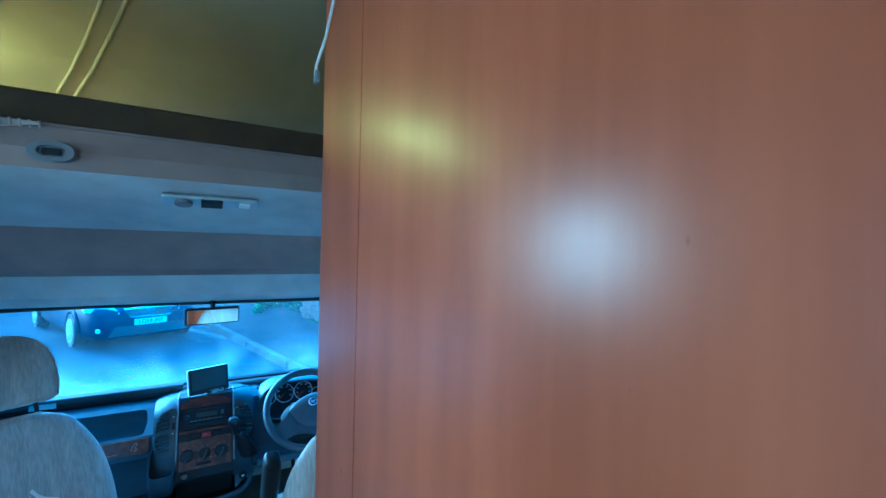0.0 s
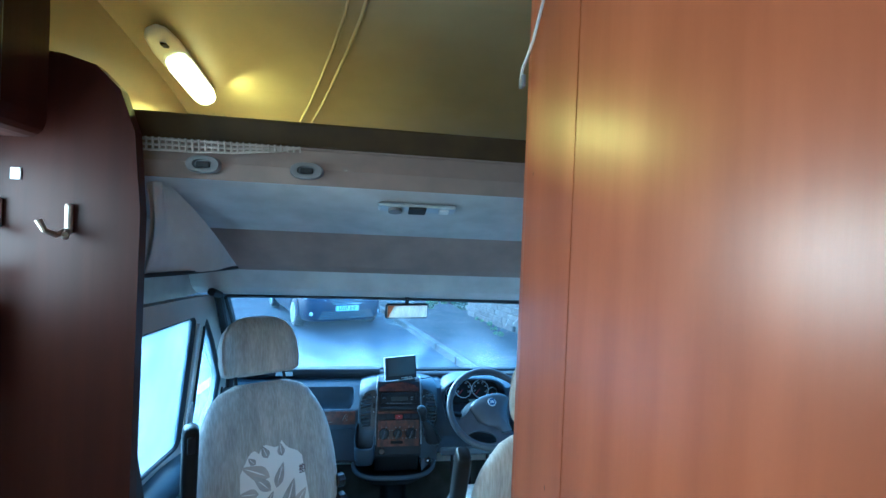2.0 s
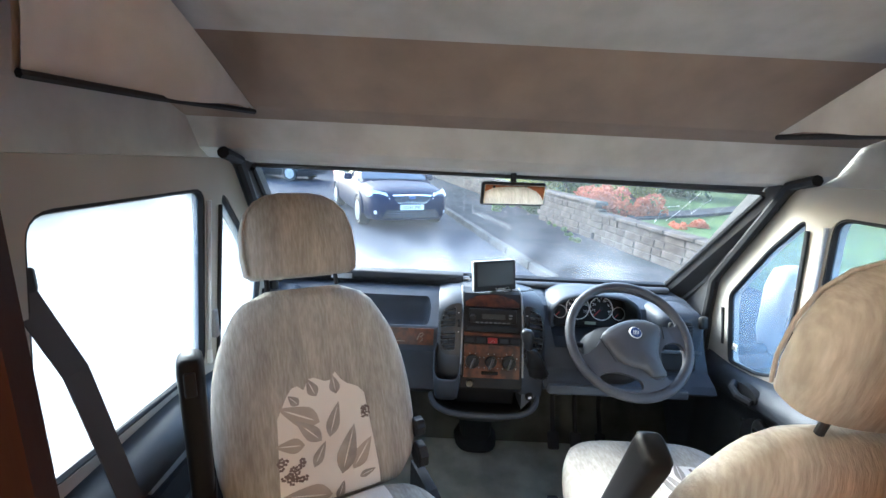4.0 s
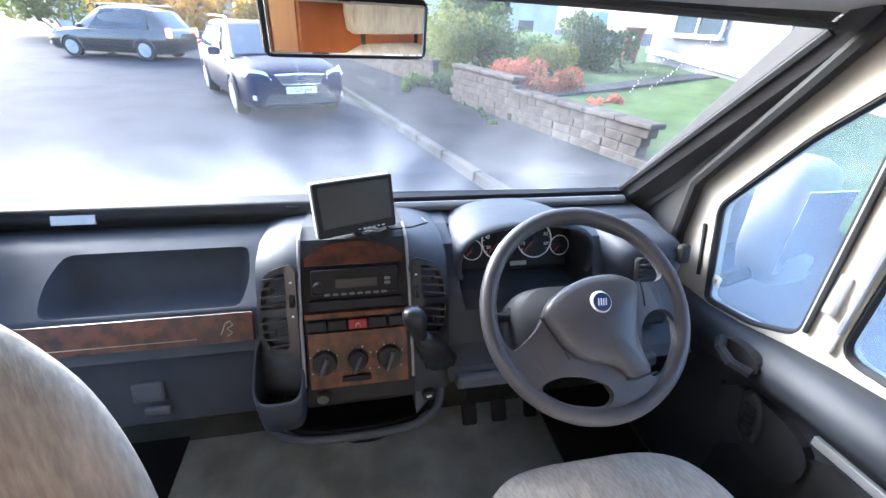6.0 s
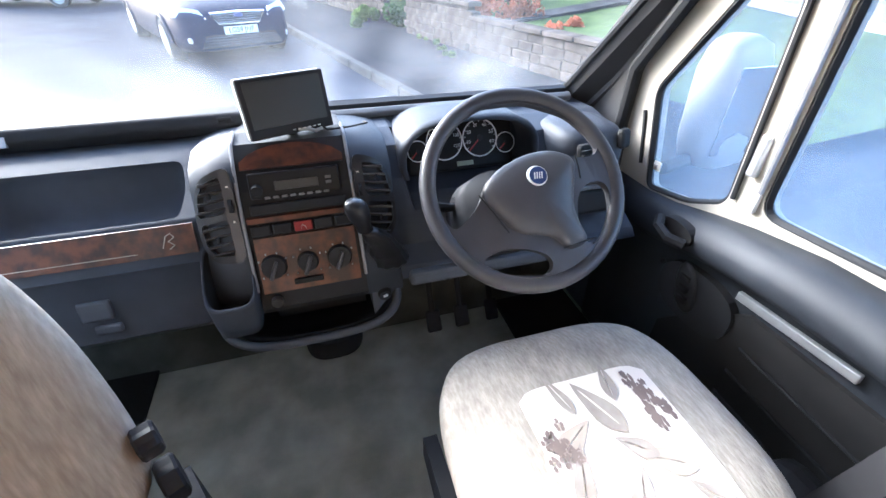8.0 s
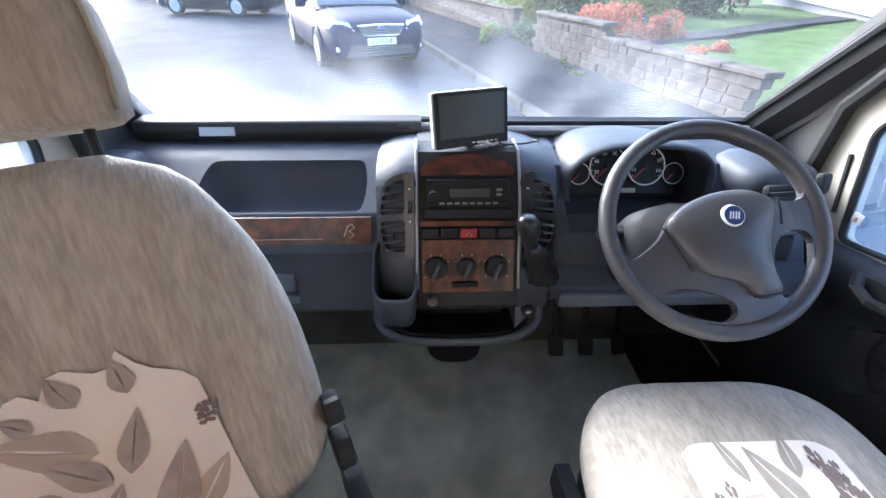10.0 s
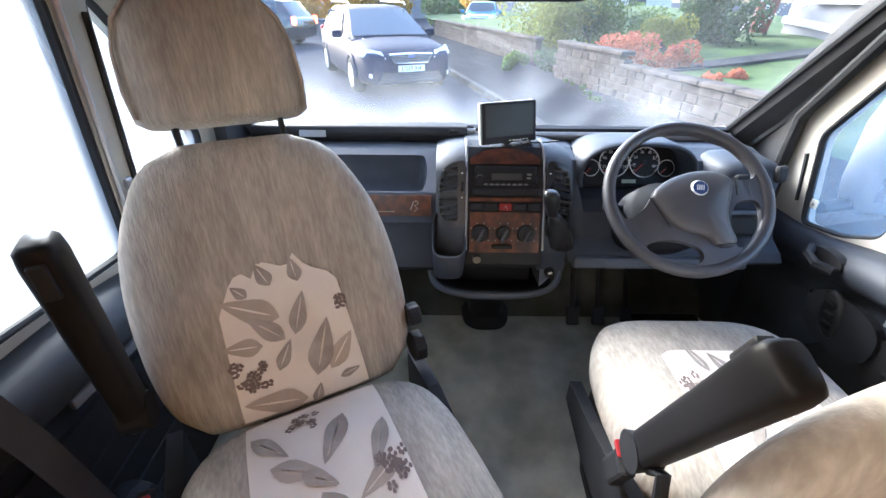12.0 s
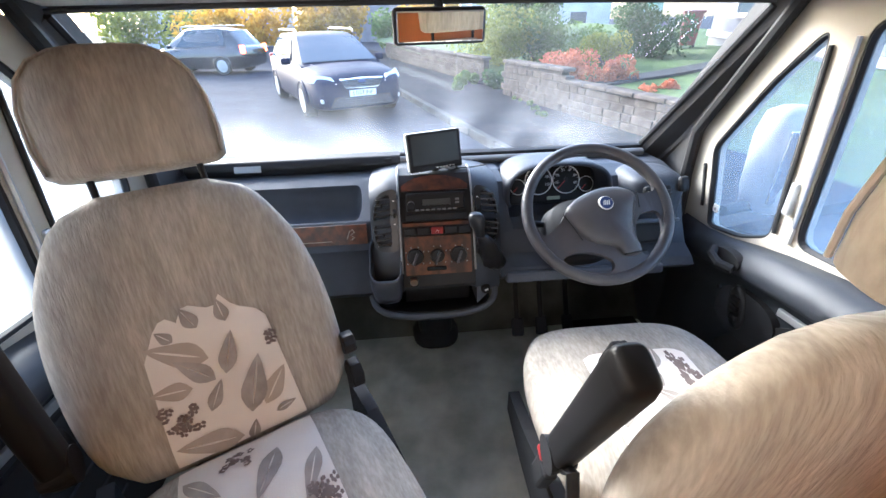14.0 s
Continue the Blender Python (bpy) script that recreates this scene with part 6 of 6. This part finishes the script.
def car(name, paint, label, length, width, height, m, estate=True, front=True, tail=None):
    c = thing(name, label, "car")
    L, W, H = length, width / 2, height
    g = 0.18
    # body rings along the car: sill, flank, shoulder and a crowned top
    def ring(x, zb, zs, zt, w):
        half = [(0.55, zb), (0.90, zb + 0.02), (0.985, zb + 0.14), (1.0, zb + (zs - zb) * 0.55), (0.985, zs - 0.06), (0.93, zs), (0.72, zs + (zt - zs) * 0.6), (0.38, zt - 0.004), (0.0, zt)]
        return [(x, w * q, z) for q, z in half] + [(x, -w * q, z) for q, z in half[-2::-1]]
    xf = L / 2
    body = [ring(x, zb, zs, zt, W * k) for x, zb, zs, zt, k in ((-xf, 0.42, 0.84, 0.86, 0.78), (-xf + 0.06, 0.30, 0.94, 0.98, 0.92), (-xf + 0.45, g, 0.97, 1.0, 1.0), (0, g, 0.94, 0.98, 1.0), (xf - 1.30, g, 0.91, 0.975, 1.0), (xf - 0.95, g, 0.87, 0.945, 0.99), (xf - 0.55, g, 0.83, 0.905, 0.965), (xf - 0.28, 0.20, 0.79, 0.855, 0.925), (xf - 0.13, 0.21, 0.74, 0.795, 0.87), (xf - 0.04, 0.23, 0.68, 0.73, 0.79), (xf, 0.27, 0.60, 0.64, 0.72))]
    part("body", loft(body), paint, c, smooth=True)
    for sx in (-1, 1):
        part("bonnet_crease", tube([(xf - 1.2, sx * W * 0.66, 0.948), (xf - 0.7, sx * W * 0.60, 0.885), (xf - 0.25, sx * W * 0.46, 0.782)], 0.012, 6), paint, c)
        part("wheel_arch", tube([(xf - 0.95 + 0.37 * math.cos(a), sx * W * 0.985, 0.32 + 0.37 * math.sin(a)) for a in [math.pi * k / 14 for k in range(15)]], 0.03, 8), paint, c)
        part("wheel_arch", tube([(-xf + 0.95 + 0.37 * math.cos(a), sx * W * 0.99, 0.32 + 0.37 * math.sin(a)) for a in [math.pi * k / 14 for k in range(15)]], 0.03, 8), paint, c)
    xr = -L / 2 + (0.25 if estate else 0.9)
    cab_ = []
    for x, z0, w0, z1, w1 in ((xr - 0.1, 0.95, W * 0.86, 0.97, W * 0.84), (xr + 0.30, 0.95, W * 0.9, H - 0.10, W * 0.68), (xr + 0.8, 0.95, W * 0.94, H - 0.01, W * 0.72), (-0.45, 0.95, W * 0.94, H, W * 0.72), (0.0, 0.95, W * 0.94, H - 0.025, W * 0.715), (0.28, 0.94, W * 0.94, H - 0.085, W * 0.71), (L / 2 - 1.15, 0.9, W * 0.9, 0.94, W * 0.87)):
        cab_.append([(x, -w0, z0), (x, w0, z0), (x, w0 * 0.4 + w1 * 0.6 + 0.02, z0 + (z1 - z0) * 0.6), (x, w1, z1 - 0.05), (x, w1 * 0.9, z1 - 0.012), (x, w1 * 0.5, z1 + 0.006), (x, -w1 * 0.5, z1 + 0.006), (x, -w1 * 0.9, z1 - 0.012), (x, -w1, z1 - 0.05), (x, -w0 * 0.4 - w1 * 0.6 - 0.02, z0 + (z1 - z0) * 0.6)])
    cb_ = part("cabin", loft(cab_), paint, c, smooth=True)
    cb_.data.set_sharp_from_angle(angle=radians(40))
    # glazing proud of the cabin, the windscreen gently curved
    base, head = Vector((L / 2 - 1.20, 0, 0.975)), Vector((0.33, 0, H - 0.085))
    up_ = Vector((0.45, 0, 0.9)).normalized()
    b = bm_new()
    for off in (0.022, 0.012):
        gr_ = []
        for j in range(5):
            t = j / 4
            mid = base.lerp(head, t) + up_ * off
            hw = W * (0.84 + (0.655 - 0.84) * t)
            gr_.append([b.verts.new(mid + Vector((-0.05 * q * q, hw * q, -0.012 * q * q))) for q in (-1, -0.75, -0.4, 0, 0.4, 0.75, 1)])
        for r0, r1 in zip(gr_, gr_[1:]):
            for k in range(6):
                b.faces.new((r0[k], r0[k + 1], r1[k + 1], r1[k]))
    part("windscreen", b, CARGLASS, c, smooth=True)
    for sx in (-1, 1):
        for xa, xb in ((-L / 2 + 0.70, -0.62), (-0.55, 0.08)):
            lo_, hi_ = W * 0.94 + 0.004, W * 0.735 + 0.016
            md_ = W * (0.94 * 0.4 + 0.717 * 0.6) + 0.036
            rings_ = [[(xa, sx * lo_, 1.0), (xa + 0.05, sx * md_, 1.24), (xa + 0.12, sx * hi_, H - 0.10)], [(xb + 0.42, sx * lo_, 1.0), (xb + 0.20, sx * md_, 1.24), (xb, sx * hi_, H - 0.10)]]
            b = loft(rings_, closed=False, caps=False)
            part("side_window", b, CARGLASS, c, smooth=True)
        part("roof_rail", tube([(xr + 0.4, sx * W * 0.66, H + 0.03), (xr + 0.5, sx * W * 0.66, H + 0.06), (0.2, sx * W * 0.66, H + 0.05), (0.3, sx * W * 0.66, H + 0.0)], 0.018, 6), SILVER, c)
        part("door_mirror", block((0.72, sx * (W + 0.08), 1.0), (0.12, 0.2, 0.14), 0.04), paint, c)
        for wx in (-L / 2 + 0.95, L / 2 - 0.95):
            wh = part("wheel", disc((wx, sx * (W - 0.09), 0.32), 0.32, 0.21, "y", 28, bevel=0.03), TYRE, c)
            part("rim", disc((wx, sx * (W + 0.012), 0.32), 0.22, 0.02, "y", 24), SILVER, wh)
            for k in range(5):
                part("spoke", block((wx, sx * (W + 0.025), 0.32), (0.05, 0.01, 0.40), 0.005, rot(0, 36 * k + 10, 0)), SILVER, wh)
    for sx in (-1, 1):
        lens = [(xf - 0.05, 0.48, 0.66), (xf - 0.15, 0.78, 0.66), (xf - 0.34, 0.945, 0.70), (xf - 0.62, 0.985, 0.83), (xf - 0.36, 0.87, 0.83), (xf - 0.15, 0.55, 0.775)]
        fwd = Vector((0.75, sx * 0.45, 0.45)).normalized()
        part("headlight", loft([[Vector((x, sx * W * q, z)) + fwd * o for x, q, z in lens] for o in (-0.06, 0.045)]), HEADLAMP, c)
        part("fog_lamp", block((xf - 0.115, sx * W * 0.74, 0.40), (0.08, 0.20, 0.08), 0.02, rot(0, 0, -sx * 26)), HEADLAMP, c)
        part("tail_lamp", block((-L / 2 + 0.06, sx * W * 0.84, 0.88), (0.14, 0.16, 0.28), 0.03), tail or RED, c)
    gr = part("grille", loft([[(x, y, z) for y, z in ((-0.40, 0.745), (0.40, 0.745), (0.31, 0.605), (-0.31, 0.605))] for x in (xf - 0.14, xf + 0.006)]), BLACK, c)
    part("grille_frame", tube([(xf + 0.012, y, z) for y, z in ((-0.41, 0.75), (0, 0.765), (0.41, 0.75), (0.31, 0.60), (-0.31, 0.60))], 0.016, 6, closed=True), CHROME, gr)
    for k in range(4):
        part("bar", block((xf + 0.01, 0, 0.63 + 0.03 * k), (0.012, 0.62 + 0.035 * k, 0.009), 0.002), CHROME, gr)
    part("oval_badge", loft([[(xf + d_, y * k, 0.715 + z * k) for y, z, _ in superring(0, 0, 0, 0.075, 0.032, 20, 2)] for d_, k in ((0.0, 1), (0.03, 0.95))]), BLUE, c)
    lg = part("lower_grille", loft([[(x, y, z) for y, z in ((-0.54, 0.46), (0.54, 0.46), (0.64, 0.28), (-0.64, 0.28))] for x in (xf - 0.16, xf + 0.002)]), BLACK, c)
    for k in range(4):
        part("bar", block((xf + 0.006, 0, 0.31 + 0.038 * k), (0.012, 1.22 - 0.03 * k, 0.007), 0.001), CHROME, lg)
    pl = part("number_plate", block((xf + 0.018, 0, 0.51), (0.015, 0.52, 0.112), 0.004), PLATE, c)
    if front:
        cu = bpy.data.curves.new("plate_text", "FONT")
        cu.body, cu.size, cu.align_x, cu.align_y = "LG59 JNF", 0.098, "CENTER", "CENTER"
        cu.materials.append(DARK)
        o_ = new("plate_text", cu)
        o_.parent = pl
        o_.matrix_basis = Matrix.Translation((xf + 0.028, 0, 0.51)) @ rot(90, 0, 90)
    place(c, m)
    return c


CD = Vector((0.40, -0.92, 0)).normalized()
cc = Vector((-0.82, 9.40, GZ)) - CD * 2.4
car("parked_estate_car", CARBLUE, "dark blue estate car with roof rails parked facing the van", 4.8, 1.86, 1.50, Matrix.Translation(cc) @ rot(0, 0, math.degrees(math.atan2(CD.y, CD.x))))
car("parked_suv", CARBLACK, "dark car with lit red tail lamps across the road", 4.5, 1.82, 1.62, Matrix.Translation((-7.9, 20.2, GZ)) @ rot(0, 0, 165), front=False, tail=TAIL)
car("parked_hatchback", TEALCAR, "bright blue small car behind the garden wall", 3.9, 1.7, 1.45, Matrix.Translation((1.6, 25.5, GZ + 0.1)) @ rot(0, 0, -100), estate=False, front=False)

# ---- washroom behind the closed door ----
sh = thing("shower_cubicle", "white moulded shower cubicle with a curved top rail", "shower")
part("back_panel", loft([[(0.98 + 0.10 * math.sin(a) * 0.3 - 0.0, 0.55 + 0.42 * k / 12, 0.1) for k, a in ((q, math.pi * q / 12) for q in range(13))], [(0.98 + 0.03 * math.sin(math.pi * q / 12), 0.55 + 0.42 * q / 12, 2.1) for q in range(13)]], closed=False, caps=False), WHITE, sh, smooth=True)
part("column", loft([superring(0.90, 0.545, z, 0.035, 0.03, 20, 3) for z in (0.05, 1.92)]), WHITE, sh, smooth=True)
part("top_rail", tube([(0.90, 0.545, 1.96), (0.78, 0.58, 2.03), (0.66, 0.70, 2.07), (0.60, 0.85, 2.08), (0.60, 0.98, 2.08)], 0.045, 10), WHITE, sh, smooth=True)
part("corner_shelf", loft([superring(0.93, 0.72, z, 0.10, 0.14, 20, 3) for z in (1.17, 1.20)]), WHITE, sh)
part("tray", block((0.66, 0.75, 0.08), (0.75, 0.46, 0.12), 0.04), WHITE, sh)
mx = thing("shower_mixer", "chrome shower mixer with riser rail, hose and hand shower", "shower")
part("riser_rail", tube([(0.95, 0.72, 1.27), (0.95, 0.72, 1.76)], 0.009, 10), CHROME, mx)
part("bracket", block((0.965, 0.72, 1.72), (0.05, 0.05, 0.06), 0.014), CHROME, mx)
part("bracket", block((0.965, 0.72, 1.29), (0.05, 0.05, 0.05), 0.012), CHROME, mx)
part("hand_shower", tube([(0.95, 0.72, 1.71), (0.88, 0.75, 1.75), (0.82, 0.77, 1.745), (0.80, 0.78, 1.72)], [0.014, 0.013, 0.016, 0.028], 12), CHROME, mx, smooth=True)
part("hose", tube([(0.95, 0.72, 1.70), (0.93, 0.74, 1.5), (0.90, 0.77, 1.2), (0.87, 0.80, 0.95), (0.86, 0.81, 0.86), (0.88, 0.80, 0.95), (0.93, 0.76, 1.15), (0.95, 0.74, 1.21)], 0.009, 10), CHROME, mx, smooth=True)
part("tap_body", tube([(0.985, 0.72, 1.22), (0.93, 0.74, 1.21), (0.88, 0.76, 1.20)], [0.03, 0.022, 0.016], 14), CHROME, mx, smooth=True)
su = thing("washroom_shelf_unit", "cherry wood washroom shelf unit with open shelves", "shelf unit")
part("side_panel", block((1.0, 0.50, 1.05), (0.22, 0.02, 2.1), 0.004), WOOD, su)
part("side_panel", block((1.0, 0.16, 1.05), (0.22, 0.02, 2.1), 0.004), WOOD, su)
part("back_panel", block((1.105, 0.33, 1.05), (0.012, 0.32, 2.1)), LUTON, su)
part("top", block((1.0, 0.33, 2.07), (0.22, 0.34, 0.06), 0.01), WOOD, su)
for z in (1.80, 1.62):
    part("shelf", block((1.03, 0.33, z), (0.14, 0.32, 0.025), 0.01), WOOD, su)
dl = thing("downlight", "small round lit downlight under the shelf top", "lamp")
part("ring", disc((1.0, 0.33, 2.036), 0.038, 0.01, "z", 24), CHROME, dl)
part("lens", disc((1.0, 0.33, 2.030), 0.03, 0.006, "z", 24), SPOTGLOW, dl)
for nm, z, lab in (("soap_dish", 1.42, "clear glass soap dish on a chrome wall holder"), ("tumbler_holder", 1.22, "clear tumbler in a chrome wall holder")):
    t = thing(nm, lab, "holder")
    part("rose", disc((1.092, 0.30, z + 0.02), 0.032, 0.02, "x", 24), CHROME, t)
    if nm == "soap_dish":
        part("dish", loft([superring(1.02, 0.32, z + dz, a, a * 0.8, 24, 2.4) for dz, a in ((-0.02, 0.04), (0.0, 0.065), (0.001, 0.06), (-0.014, 0.035))]), GLASS, t)
    else:
        part("hoop", tube([(1.03 + 0.04 * math.cos(a), 0.32 + 0.04 * math.sin(a), z) for a in [2 * math.pi * k / 20 for k in range(20)]], 0.004, 6, closed=True), CHROME, t)
        part("tumbler", loft([superring(1.03, 0.32, z + dz, a, a, 24, 2) for dz, a in ((-0.04, 0.028), (0.06, 0.036), (0.06, 0.033), (-0.035, 0.026))]), GLASS, t)
rh = thing("paper_holder", "chrome toilet paper holder on the washroom wall", "holder")
part("rose", disc((1.092, 0.33, 0.98), 0.03, 0.02, "x", 24), CHROME, rh)
part("arm", tube([(1.08, 0.33, 0.98), (1.02, 0.33, 0.985), (1.0, 0.30, 0.985), (1.0, 0.22, 0.98)], 0.007, 8), CHROME, rh)
